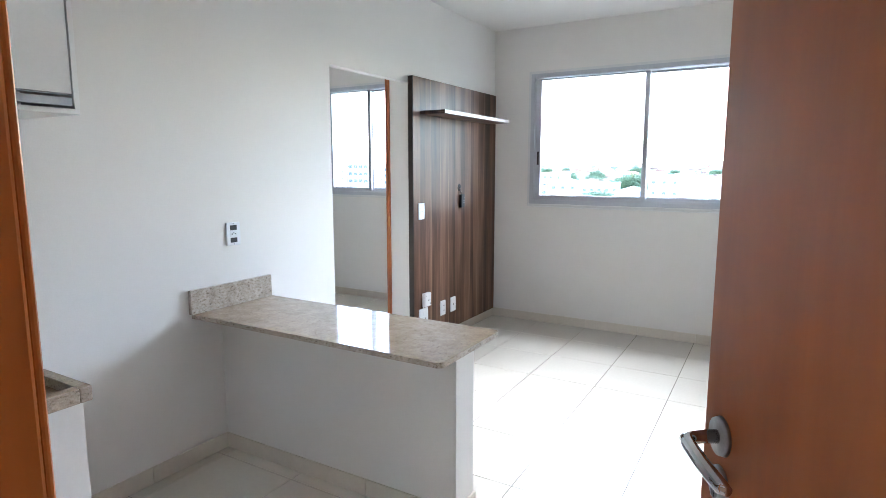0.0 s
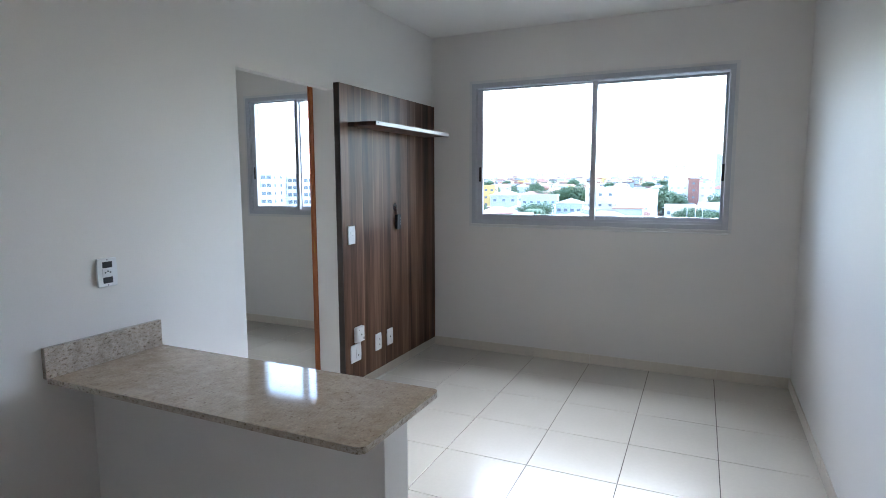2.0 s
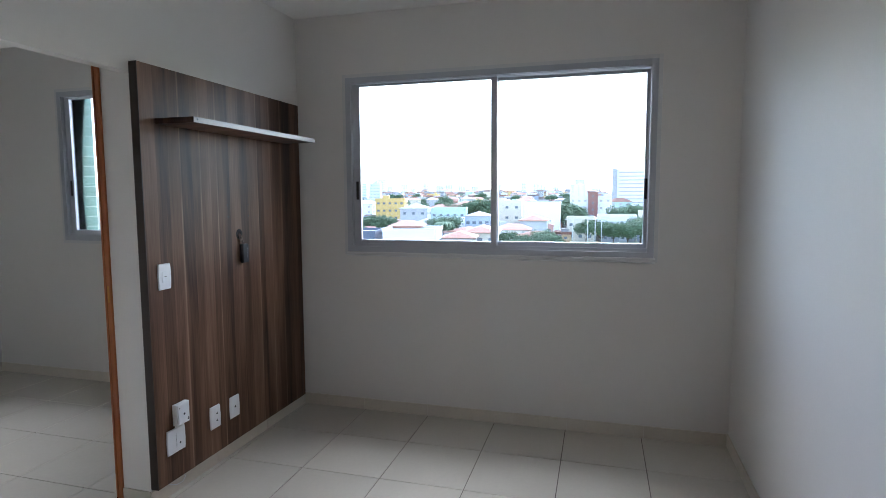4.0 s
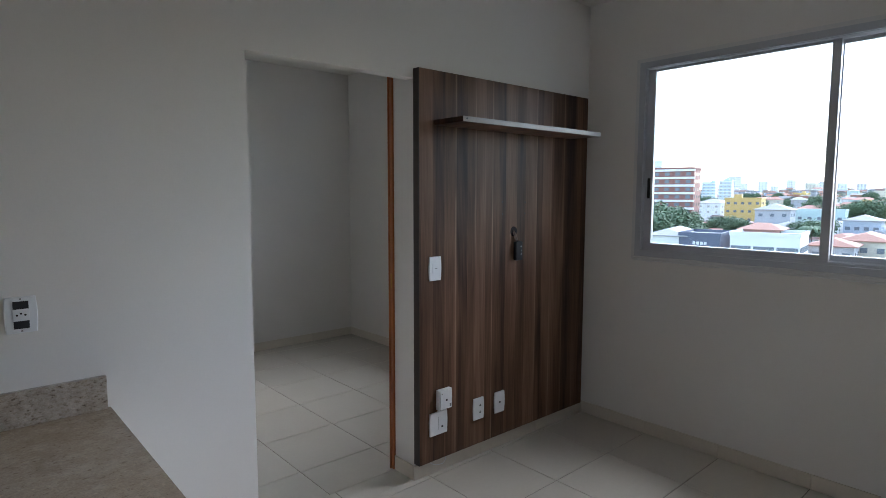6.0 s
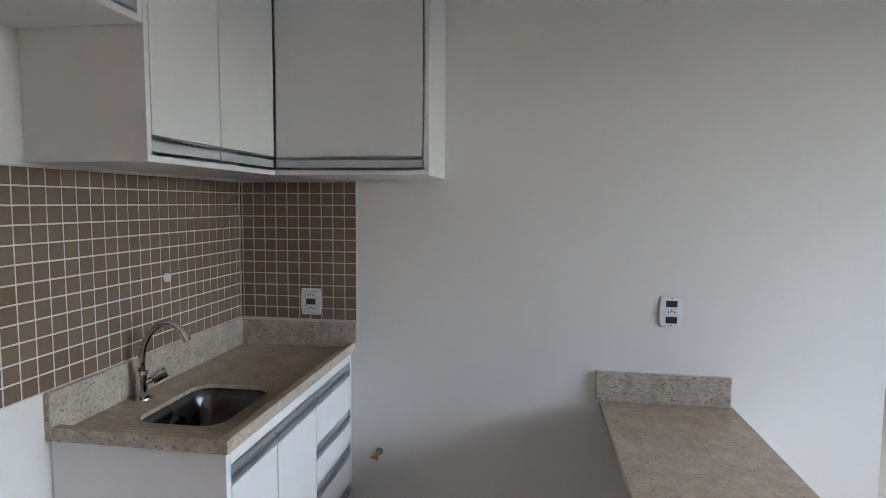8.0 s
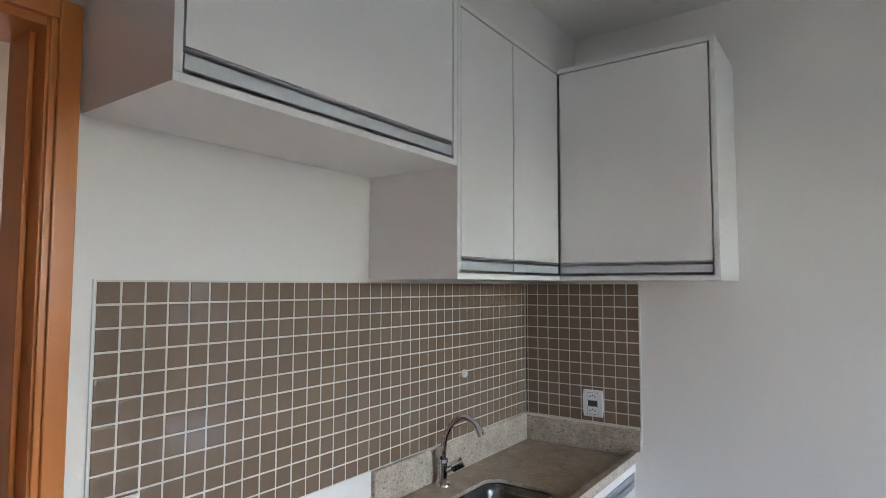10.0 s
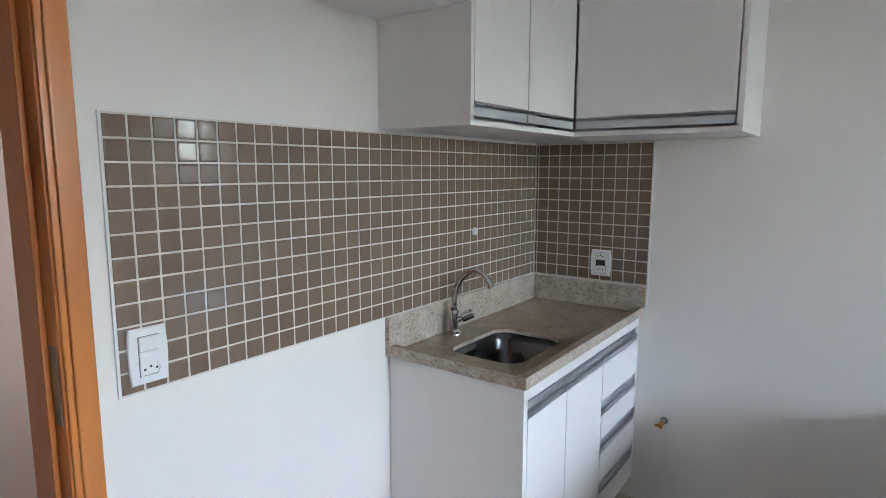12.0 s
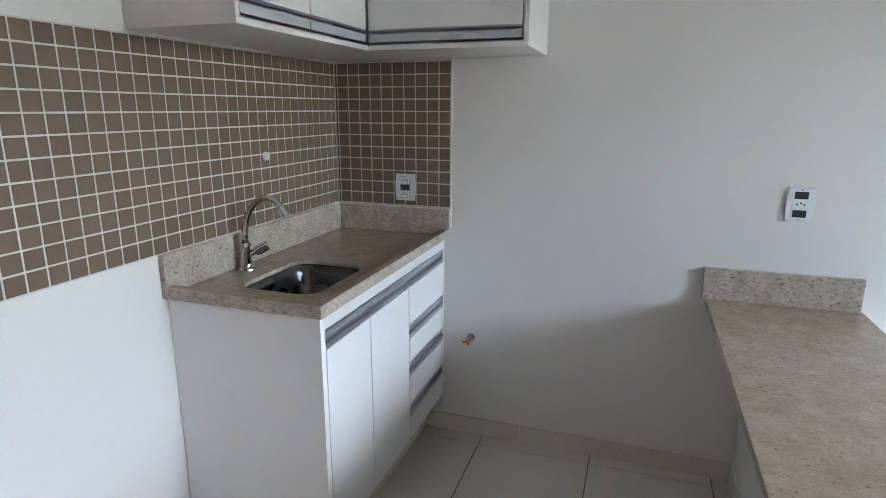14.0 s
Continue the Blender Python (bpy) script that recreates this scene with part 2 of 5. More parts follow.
PROFILE = material("satin_aluminium_profile", (0.62, 0.64, 0.67), 0.34, metal=0.4, vary=0.04, fine=200)
PALEPROFILE = material("pale_aluminium_profile", (0.6, 0.63, 0.66), 0.36, metal=0.2, vary=0.04, fine=200)
CHROME = material("chrome", (0.6, 0.6, 0.61), 0.08, metal=1.0, vary=0.02)
STEEL = material("brushed_steel", (0.3, 0.3, 0.3), 0.33, metal=1.0, vary=0.08, scale=12, fine=200)
BOWL = material("dull_sink_steel", (0.17, 0.17, 0.17), 0.27, metal=1.0, vary=0.1, scale=10, fine=200)
BRASS = material("yellow_brass", (0.55, 0.27, 0.07), 0.3, metal=0.8, vary=0.1)
BAND = material("grey_white_band", (0.72, 0.715, 0.7), 0.55, vary=0.03, scale=4, fine=80)
CAULK = material("white_caulk", (0.78, 0.78, 0.77), 0.6, vary=0.03)
GLASS = glass_material()
PANELWOOD = plank_material()
PANELEDGE = wood_material("dark_edge_band", [(0.3, (0.02, 0.012, 0.009)), (0.7, (0.05, 0.03, 0.02))], "Y", 0.06, 0.4)
DOORWOOD = wood_material("varnished_cedar", [(0.3, (0.24, 0.062, 0.017)), (0.5, (0.37, 0.112, 0.031)), (0.7, (0.5, 0.17, 0.05))], "X", 0.12, 0.3, bump=0.05, streak=12)
FRAMEWOOD = wood_material("orange_varnished_jamb", [(0.25, (0.4, 0.125, 0.026)), (0.5, (0.53, 0.19, 0.042)), (0.75, (0.62, 0.25, 0.062))], "X", 0.06, 0.28, bump=0.06, streak=30)


# ---- building helpers ----
def finish(bm, name, mat, smooth=False):
    me = bpy.data.meshes.new(name)
    bm.to_mesh(me)
    bm.free()
    for m in (mat if isinstance(mat, (list, tuple)) else [mat]):
        me.materials.append(m)
    if smooth:
        for p in me.polygons:
            p.use_smooth = True
    return me


def add_box(bm, lo, hi, bevel=0.0, segments=2, m=None):
    r = bmesh.ops.create_cube(bm, size=1.0)
    vs = r["verts"]
    for v in vs:
        v.co = Vector((lo[k] + (v.co[k] + 0.5) * (hi[k] - lo[k]) for k in range(3)))
    if bevel:
        es = list({e for v in vs for e in v.link_edges})
        r = bmesh.ops.bevel(bm, geom=es, offset=bevel, segments=segments, affect="EDGES", profile=0.6)
        vs = list({v for f in r["faces"] for v in f.verts} | {v for v in vs if v.is_valid})
    if m is not None:
        bmesh.ops.transform(bm, matrix=m, verts=vs)
    return vs


def boxes(*specs, bevel=0.0):
    bm = bmesh.new()
    for lo, hi in specs:
        add_box(bm, lo, hi, bevel)
    return bm


def add_tube(bm, a, b, r0, r1=None, seg=16):
    r1 = r0 if r1 is None else r1
    d = Vector(b) - Vector(a)
    m = Matrix.Translation((Vector(a) + Vector(b)) / 2) @ d.to_track_quat("Z", "Y").to_matrix().to_4x4()
    return bmesh.ops.create_cone(bm, cap_ends=True, segments=seg, radius1=r0, radius2=r1, depth=d.length, matrix=m)["verts"]


def sweep(bm, pts, radius, seg=12):
    """A round bar along a line of points."""
    pts = [Vector(p) for p in pts]
    rings = []
    for k, p in enumerate(pts):
        d = (pts[min(k + 1, len(pts) - 1)] - pts[max(k - 1, 0)]).normalized()
        q = d.to_track_quat("Z", "Y").to_matrix()
        r = radius[k] if isinstance(radius, (list, tuple)) else radius
        rings.append([bm.verts.new(p + q @ Vector((r * math.cos(2 * math.pi * i / seg), r * math.sin(2 * math.pi * i / seg), 0))) for i in range(seg)])
    for a, b in zip(rings, rings[1:]):
        for i in range(seg):
            bm.faces.new((a[i], a[(i + 1) % seg], b[(i + 1) % seg], b[i]))
    bm.faces.new(rings[0][::-1])
    bm.faces.new(rings[-1])


def empty(name, at, label="", category="", group="", kind=""):
    e = new(name)
    e.location = at
    e.empty_display_size = 0.1
    return tagged(e, label, category, group, kind)


def part(name, bm, mat, parent, label="", smooth=False):
    """One mesh, given in world places, under a thing or a part."""
    ob = new(name, finish(bm, name, mat, smooth))
    hang(ob, parent)
    if label:
        ob["label"] = label
    return ob


ROOTS = {}


def hang(ob, parent):
    ob.parent = parent
    top = parent
    shift = Matrix.Identity(4)
    while top is not None:
        shift = Matrix.Translation(top.location) @ shift if top.parent is None else shift
        top = top.parent
    ob.matrix_parent_inverse = shift.inverted() if parent.parent is None else Matrix.Identity(4)
    return ob


def thing(name, bm, mat, label="", category="", group="", kind="", smooth=False):
    return tagged(new(name, finish(bm, name, mat, smooth)), label, category, group, kind)


def setting(name, bm, mat, label=""):
    return thing(name, bm, mat, label, kind="structure")


# ---- plan ----
XR, YW, H = 2.815, 4.885, 2.705          # right wall, window wall, ceiling
WT = 0.165                               # thickness of the wall to the bedroom
D0, D1, DH = 2.566, 3.415, 2.066         # bedroom opening
BX, BY = -2.93, 1.2                      # bedroom's far and near walls
E0, E1, EH = 1.972, 2.778, 2.1           # entrance opening
WX0, WX1, WZ0, WZ1 = 0.385, 2.352, 1.13, 2.276
VX0, VX1, VZ0, VZ1 = -2.118, -0.93, 1.163, 2.313

setting("wall_left", boxes(((-0.09, -0.15, 0), (0, D0, H)), ((-WT, D1, 0), (0, YW, H)), ((-0.06, D0, DH), (0, D1, H))), PAINT, "off-white painted plaster wall with a doorway")
setting("wall_window", boxes(((BX - 0.15, YW, 0), (VX0, YW + 0.15, H)), ((VX1, YW, 0), (WX0, YW + 0.15, H)), ((WX1, YW, 0), (XR + 0.15, YW + 0.15, H)),
                             ((VX0, YW, 0), (VX1, YW + 0.15, VZ0)), ((VX0, YW, VZ1), (VX1, YW + 0.15, H)),
                             ((WX0, YW, 0), (WX1, YW + 0.15, WZ0)), ((WX0, YW, WZ1), (WX1, YW + 0.15, H))), PAINT, "off-white painted wall with two sliding windows")
setting("wall_right", boxes(((XR, -0.15, 0), (XR + 0.15, YW, H))), PAINT, "plain off-white painted side wall")
setting("wall_kitchen", boxes(((0, -0.15, 0), (E0 - 0.03, 0, H)), ((E1 + 0.03, -0.15, 0), (XR, 0, H)), ((E0 - 0.03, -0.15, EH + 0.03), (E1 + 0.03, 0, H))), PAINT, "off-white painted kitchen wall")
setting("beam_kitchen", boxes(((0, 0, 2.455), (XR, 0.262, H))), PAINT, "boxed white beam over the kitchen cabinets")
setting("wall_bedroom_close", boxes(((-WT, BY - 0.15, 0), (-0.09, BY, H))), PAINT, "off-white bedroom wall end")
setting("wall_bedroom_far", boxes(((BX - 0.15, BY, 0), (BX, YW, H))), PAINT, "off-white bedroom wall")
setting("wall_bedroom_near", boxes(((BX - 0.15, BY - 0.15, 0), (-WT, BY, H))), PAINT, "off-white bedroom wall")
setting("ceiling_living", boxes(((-WT, -0.15, H), (XR + 0.15, YW + 0.15, H + 0.15))), CEIL, "white painted ceiling")
setting("ceiling_bedroom", boxes(((BX - 0.15, BY - 0.15, H), (-WT, YW + 0.15, H + 0.15))), CEIL, "white painted bedroom ceiling")
# landing outside the entrance, unseen: its ochre is made up to warm the door
LANDING = material("door_warming_ochre", (0.46, 0.3, 0.18), 0.6, vary=0.02, scale=1.3, fine=140, bump=0.1)
setting("wall_landing_far", boxes(((0.9, -1.9, 0), (4.4, -1.75, H))), LANDING, "unseen landing wall, ochre made up to warm the door")
# opening added so that sky light reaches the door leaf
setting("wall_landing_side", boxes(((0.75, -1.9, 0), (0.9, -0.15, 0.6)), ((0.75, -1.9, 2.5), (0.9, -0.15, H)), ((0.75, -1.9, 0.6), (0.9, -1.65, 2.5)), ((0.75, -0.35, 0.6), (0.9, -0.15, 2.5))), LANDING, "unseen ochre landing wall with an opening added for light")
setting("wall_landing_end", boxes(((4.4, -1.9, 0), (4.55, -0.15, H))), LANDING, "unseen landing wall, ochre made up to warm the door")
setting("wall_landing_near", boxes(((XR + 0.15, -0.15, 0), (4.55, 0, H))), LANDING, "unseen landing wall, ochre made up to warm the door")
setting("ceiling_landing", boxes(((0.75, -1.9, H), (4.55, -0.15, H + 0.15))), CEIL)

FLOOR = setting("floor", boxes(((-WT, -1.9, -0.2), (XR, YW, -0.0035)), ((XR, -1.9, -0.2), (4.55, -0.15, -0.0035))), GROUT, "cream ceramic floor tiles with grey joints")
FLOORB = setting("floor_bedroom", boxes(((BX, BY, -0.2), (-WT, YW, -0.0035))), GROUT, "cream ceramic bedroom floor tiles with grey joints")


# ---- windows ----
def window(name, x0, x1, z0, z1, mid, label):
    """Two-leaf sliding window in an aluminium frame; the first leaf runs in the inner track."""
    w = empty(name, ((x0 + x1) / 2, YW, z0), label, "window", kind="structure")
    y0 = YW + 0.012
    bm = bmesh.new()
    t = 0.026
    for lo, hi in (((x0, y0, z0), (x0 + t, y0 + 0.085, z1)), ((x1 - t, y0, z0), (x1, y0 + 0.085, z1)),
                   ((x0 + t, y0, z0), (x1 - t, y0 + 0.085, z0 + 0.03)), ((x0 + t, y0, z1 - t), (x1 - t, y0 + 0.085, z1))):
        add_box(bm, lo, hi, 0.002)
    part("window_frame", bm, ALU, w)
    bm = bmesh.new()
    o, i = 0.013, 0.024
    for lo, hi in (((x0 - o, YW - 0.007, z0 - o), (x0 + i, y0 - 0.002, z1 + o)), ((x1 - i, YW - 0.007, z0 - o), (x1 + o, y0 - 0.002, z1 + o)),
                   ((x0 + i, YW - 0.007, z0 - o), (x1 - i, y0 - 0.002, z0 + i)), ((x0 + i, YW - 0.007, z1 - i), (x1 - i, y0 - 0.002, z1 + o))):
        add_box(bm, lo, hi, 0.0015)
    part("trim", bm, ALU, w)
    bm = bmesh.new()
    o, i = 0.036, 0.0135
    for lo, hi in (((x0 - o, YW - 0.0035, z0 - o), (x0 - i, YW + 0.002, z1 + o)), ((x1 + i, YW - 0.0035, z0 - o), (x1 + o, YW + 0.002, z1 + o)),
                   ((x0 - i, YW - 0.0035, z0 - o), (x1 + i, YW + 0.002, z0 - i)), ((x0 - i, YW - 0.0035, z1 + i), (x1 + i, YW + 0.002, z1 + o))):
        add_box(bm, lo, hi, 0.001)
    part("architrave", bm, BAND, w, "flat grey-white band round the frame")
    bm = bmesh.new()
    add_box(bm, (x0 + t, y0 + 0.003, z0 + 0.03), (x1 - t, y0 + 0.009, z0 + 0.042))
    add_box(bm, (x0 + t, y0 + 0.04, z0 + 0.03), (x1 - t, y0 + 0.046, z0 + 0.042))
    part("track", bm, ALU, w)
    for k, (a, b, yy) in enumerate(((x0 + t, mid + 0.02, y0 + 0.012), (mid - 0.018, x1 - t, y0 + 0.05))):
        bot, top = z0 + 0.034, z1 - t - 0.004
        sl, sr = (0.05, 0.04) if k == 0 else (0.04, 0.022)
        rail = 0.014 if k == 0 else 0.02
        bm = bmesh.new()
        for lo, hi in (((a, yy, bot), (a + sl, yy + 0.026, top)), ((b - sr, yy, bot), (b, yy + 0.026, top)),
                       ((a + sl, yy + 0.001, bot), (b - sr, yy + 0.025, bot + 0.036)), ((a + sl, yy + 0.001, top - rail), (b - sr, yy + 0.025, top))):
            add_box(bm, lo, hi, 0.002)
        sash = part("sash", bm, ALU, w)
        g = part("pane", boxes(((a + sl - 0.006, yy + 0.011, bot + 0.03), (b - sr + 0.006, yy + 0.015, top - rail + 0.006))), GLASS, sash, "clear glass pane")
        g.visible_shadow = False
        hx = a + 0.018 if k == 0 else b - 0.021
        hz = z0 + 0.405
        part("handle", boxes(((hx, yy - 0.004, hz - 0.062), (hx + 0.018, yy + 0.006, hz + 0.062)), bevel=0.003), BLACK, sash, "black recessed pull")
    return w


window("window_1", WX0, WX1, WZ0, WZ1, 1.388, "aluminium two-leaf sliding window, closed")
window("window_2", VX0, VX1, VZ0, VZ1, -1.515, "aluminium sliding bedroom window, closed")
bm = bmesh.new()
rc = random.Random(4)
cx = [WX0 - 0.02 + k * (WX1 - WX0 + 0.04) / 40 for k in range(41)]
sweep(bm, [(x, YW - 0.008, WZ0 - 0.016 + rc.uniform(-0.003, 0.003)) for x in cx], [0.0042 + rc.uniform(0, 0.003) for _ in cx], 6)
sweep(bm, [(x, YW - 0.003, WZ0 - 0.038 + rc.uniform(-0.003, 0.003)) for x in cx], [0.0035 + rc.uniform(0, 0.003) for _ in cx], 6)
thing("caulk_bead", bm, CAULK, "uneven white sealant bead under the window", "sealant", smooth=True)


# ---- entrance door and jambs ----
def jamb(name, label):
    j = empty(name, ((E0 + E1) / 2, 0, 0), label, "door frame", kind="structure")
    for s, x in ((1, E0), (-1, E1)):
        def span(a, b):
            return (min(x + s * a, x + s * b), max(x + s * a, x + s * b))
        bm = bmesh.new()
        a, b = span(-0.028, 0.0)
        add_box(bm, (a, -0.152, 0), (b, 0.004, EH + 0.028), 0.003)
        a, b = span(0.0, 0.012)
        add_box(bm, (a, -0.15, 0), (b, -0.045, EH), 0.004)
        part("jamb_post", bm, FRAMEWOOD, j)
        bm = bmesh.new()
        lim = XR - 0.002
        a, b = span(-0.06, -0.018)
        add_box(bm, (a, 0.0, 0), (min(b, lim), 0.016, EH + 0.06), 0.005, 3)
        a, b = span(-0.018, -0.004)
        add_box(bm, (a, 0.004, 0), (min(b, lim), 0.012, EH + 0.02), 0.004, 3)
        part("casing", bm, FRAMEWOOD, j)
    bm = boxes(((E0, -0.152, EH), (E1, 0.004, EH + 0.028)), bevel=0.003)
    add_box(bm, (E0 - 0.018, 0.0, EH + 0.018), (E1 + 0.018, 0.015, EH + 0.058), 0.004)
    part("head", bm, FRAMEWOOD, j)
    part("strike_plate", boxes(((E0 - 0.001, -0.038, 1.0), (E0 + 0.002, -0.008, 1.16)), bevel=0.0008), STEEL, j, "steel strike plate")
    return j


jamb("door_frame", "orange varnished wooden door frame")

DOOR_ANGLE = 60.5
HX, HY = E1 - 0.004, -0.003
leaf_len = E1 - E0 - 0.008
swing = Matrix.Translation((HX, HY, 0)) @ Matrix.Rotation(radians(-DOOR_ANGLE), 4, "Z")
door = empty("door_1", (HX, HY, 0), "varnished reddish cedar entrance door standing half open", "door", kind="structure")


def in_door(bm):
    bmesh.ops.transform(bm, matrix=swing, verts=bm.verts)
    return bm


# the closed leaf lies along -x from the hinge, its inner face at y = 0
part("leaf", in_door(boxes(((-leaf_len, -0.036, 0.006), (0, 0, EH - 0.006)), bevel=0.002)), DOORWOOD, door)


def lever(side, name_label):
    y = 0.0 if side > 0 else -0.036
    hx, hz = -leaf_len + 0.052, 1.088
    bm = bmesh.new()
    add_tube(bm, (hx, y, hz), (hx, y + side * 0.007, hz), 0.027, 0.025, 28)
    rose = part("handle_rose", in_door(bm), STEEL, door, "round steel rose", True)
    bm = bmesh.new()
    pts = [(hx, y + side * 0.005, hz), (hx, y + side * 0.03, hz), (hx + 0.002, y + side * 0.043, hz), (hx + 0.01, y + side * 0.051, hz),
           (hx + 0.024, y + side * 0.054, hz), (hx + 0.07, y + side * 0.055, hz - 0.003), (hx + 0.115, y + side * 0.053, hz - 0.006), (hx + 0.125, y + side * 0.05, hz - 0.006)]
    sweep(bm, pts, [0.0095, 0.0095, 0.0095, 0.0095, 0.0095, 0.0098, 0.0092, 0.006], 14)
    part("handle", in_door(bm), CHROME, door, "curved chrome lever handle", True)
    bm = bmesh.new()
    add_tube(bm, (hx + 0.004, y, hz - 0.066), (hx + 0.004, y + side * 0.006, hz - 0.066), 0.0255, 0.0245, 28)
    ring = part("lock_rose", in_door(bm), STEEL, door, "round steel lock plate", True)
    bm = bmesh.new()
    add_tube(bm, (hx + 0.004, y, hz - 0.06), (hx + 0.004, y + side * 0.011, hz - 0.06), 0.0085, None, 18)
    add_box(bm, (hx - 0.001, min(y, y + side * 0.011), hz - 0.083), (hx + 0.009, max(y, y + side * 0.011), hz - 0.064), 0.001)
    part("lock_cylinder", in_door(bm), CHROME, ring, "", False)


lever(1, "inner")
lever(-1, "outer")
bm = boxes(((-leaf_len - 0.0012, -0.029, 0.98), (-leaf_len + 0.0005, -0.007, 1.18)))
add_box(bm, (-leaf_len - 0.01, -0.024, 1.078), (-leaf_len, -0.012, 1.098), 0.002)
part("latch", in_door(bm), STEEL, door, "steel latch plate")
for hz in (0.25, 1.05, 1.85):
    bm = bmesh.new()
    add_tube(bm, (0.002, 0.005, hz - 0.045), (0.002, 0.005, hz + 0.045), 0.006, None, 12)
    part("hinge", in_door(bm), STEEL, door, "steel barrel hinge", True)

# wooden post of the bedroom doorway, on its bedroom side
post = empty("door_frame_bedroom", (-0.18, D1, 0), "narrow orange varnished door post in the bedroom doorway", "door frame", kind="structure")
part("jamb_post", boxes(((-0.184, D1 - 0.014, 0), (-0.163, D1 - 0.001, DH + 0.09)), bevel=0.002), DOORWOOD, post)
part("stop_bead", boxes(((-0.193, D1 - 0.02, 0), (-0.1845, D1 - 0.002, DH + 0.09)), bevel=0.0015), DOORWOOD, post)
part("strike_plate", boxes(((-0.179, D1 - 0.0158, 1.0), (-0.169, D1 - 0.0135, 1.08)), bevel=0.0008), BRASS, post, "small brass strike plate")

# ---- skirting ----
SK = 0.078


def skirting(name, a, b, n, label="cream ceramic skirting tiles"):
    """Skirting along a wall from a to b; n points into the room. Each tile is a piece."""
    a, b, n = Vector((*a, 0)), Vector((*b, 0)), Vector((*n, 0))
    s = empty(name, (a + b) / 2, label, "skirting", kind="structure")
    d = b - a
    k = max(1, round(d.length / 0.46))
    for i in range(k):
        p, q = a + d * i / k, a + d * (i + 1) / k
        u = d.normalized() * 0.001
        lo = [min(v) for v in zip(p + u, q - u, p + u + n * 0.009, q - u + n * 0.009)]
        hi = [max(v) for v in zip(p + u, q - u, p + u + n * 0.009, q - u + n * 0.009)]
        bm = bmesh.new()
        add_box(bm, (lo[0], lo[1], 0), (hi[0], hi[1], SK), 0.0015, 1)
        part("skirting_tile", bm, SKIRT, s)
    return s


skirting("baseboard_left_kitchen", (0, 0.43), (0, 1.70), (1, 0))
skirting("baseboard_left_middle", (0, 1.85), (0, D0), (1, 0))
skirting("baseboard_left_living", (0, D1 - 0.009), (0, YW), (1, 0))
skirting("baseboard_doorway", (-0.165, D1), (-0.001, D1), (0, -1))
skirting("baseboard_doorway_near", (-0.09, D0), (-0.001, D0), (0, 1))
skirting("baseboard_window", (0.01, YW), (XR - 0.01, YW), (0, -1))
skirting("baseboard_right", (XR, 0.03), (XR, YW), (-1, 0))
skirting("baseboard_kitchen", (1.0, 0), (1.9, 0), (0, 1))
skirting("baseboard_bedroom_window", (BX, YW), (-WT, YW), (0, -1))
skirting("baseboard_bedroom_far", (BX, BY), (BX, YW - 0.01), (1, 0))
skirting("baseboard_bedroom_side", (-WT, D1), (-WT, YW - 0.01), (-1, 0))
skirting("baseboard_bedroom_near_side", (-0.09, BY), (-0.09, D0), (-1, 0))


# ---- breakfast bar ----
bar = empty("breakfast_bar", (0.7, 1.775, 0), "white half wall carrying a bar top", "half wall", kind="structure")
part("half_wall", boxes(((0, 1.70, 0), (1.37, 1.85, 0.721)), bevel=0.003), PAINT, bar)
for a, b, n in (((0.01, 1.70), (1.37, 1.70), (0, -1)), ((0.01, 1.85), (1.37, 1.85), (0, 1)), ((1.37, 1.69), (1.37, 1.86), (1, 0))):
    skirting("baseboard_bar", a, b, n)


def rounded_slab(x0, x1, y0, y1, z0, z1, r, corners, bevel=0.0025):
    """A slab with some corners rounded in plan: corners names which of 00, 10, 11, 01."""
    out = []
    for key, cx, cy, a0 in (("00", x0, y0, 180), ("10", x1, y0, 270), ("11", x1, y1, 0), ("01", x0, y1, 90)):
        if key in corners:
            ox, oy = cx + (r if cx == x0 else -r), cy + (r if cy == y0 else -r)
            out += [(ox + r * math.cos(radians(a0 + 15 * k)), oy + r * math.sin(radians(a0 + 15 * k))) for k in range(7)]
        else:
            out.append((cx, cy))
    bm = bmesh.new()
    f = bm.faces.new([bm.verts.new((x, y, z0)) for x, y in out])
    g = bmesh.ops.extrude_face_region(bm, geom=[f])
    bmesh.ops.translate(bm, verts=[v for v in g["geom"] if isinstance(v, bmesh.types.BMVert)], vec=(0, 0, z1 - z0))
    bmesh.ops.recalc_face_normals(bm, faces=bm.faces)
    es = [e for e in bm.edges if abs(e.verts[0].co.z - e.verts[1].co.z) < 1e-6]
    bmesh.ops.bevel(bm, geom=es, offset=bevel, segments=2, affect="EDGES", profile=0.6)
    return bm


top = empty("granite_countertop", (0.7, 1.78, 0.722), "polished beige granite bar top on a white half wall", "countertop")
slab = part("slab", rounded_slab(0.0, 1.402, 1.532, 2.035, 0.722, 0.745, 0.03, ("10", "11")), GRANITE, top)
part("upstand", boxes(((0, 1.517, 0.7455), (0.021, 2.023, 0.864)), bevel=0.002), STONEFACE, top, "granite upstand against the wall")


def paler_edges(ob):
    """The slab's upright faces take the paler speckled copy, reflected light put into its colour."""
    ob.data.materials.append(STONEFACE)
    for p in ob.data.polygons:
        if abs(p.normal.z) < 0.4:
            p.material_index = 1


paler_edges(slab)


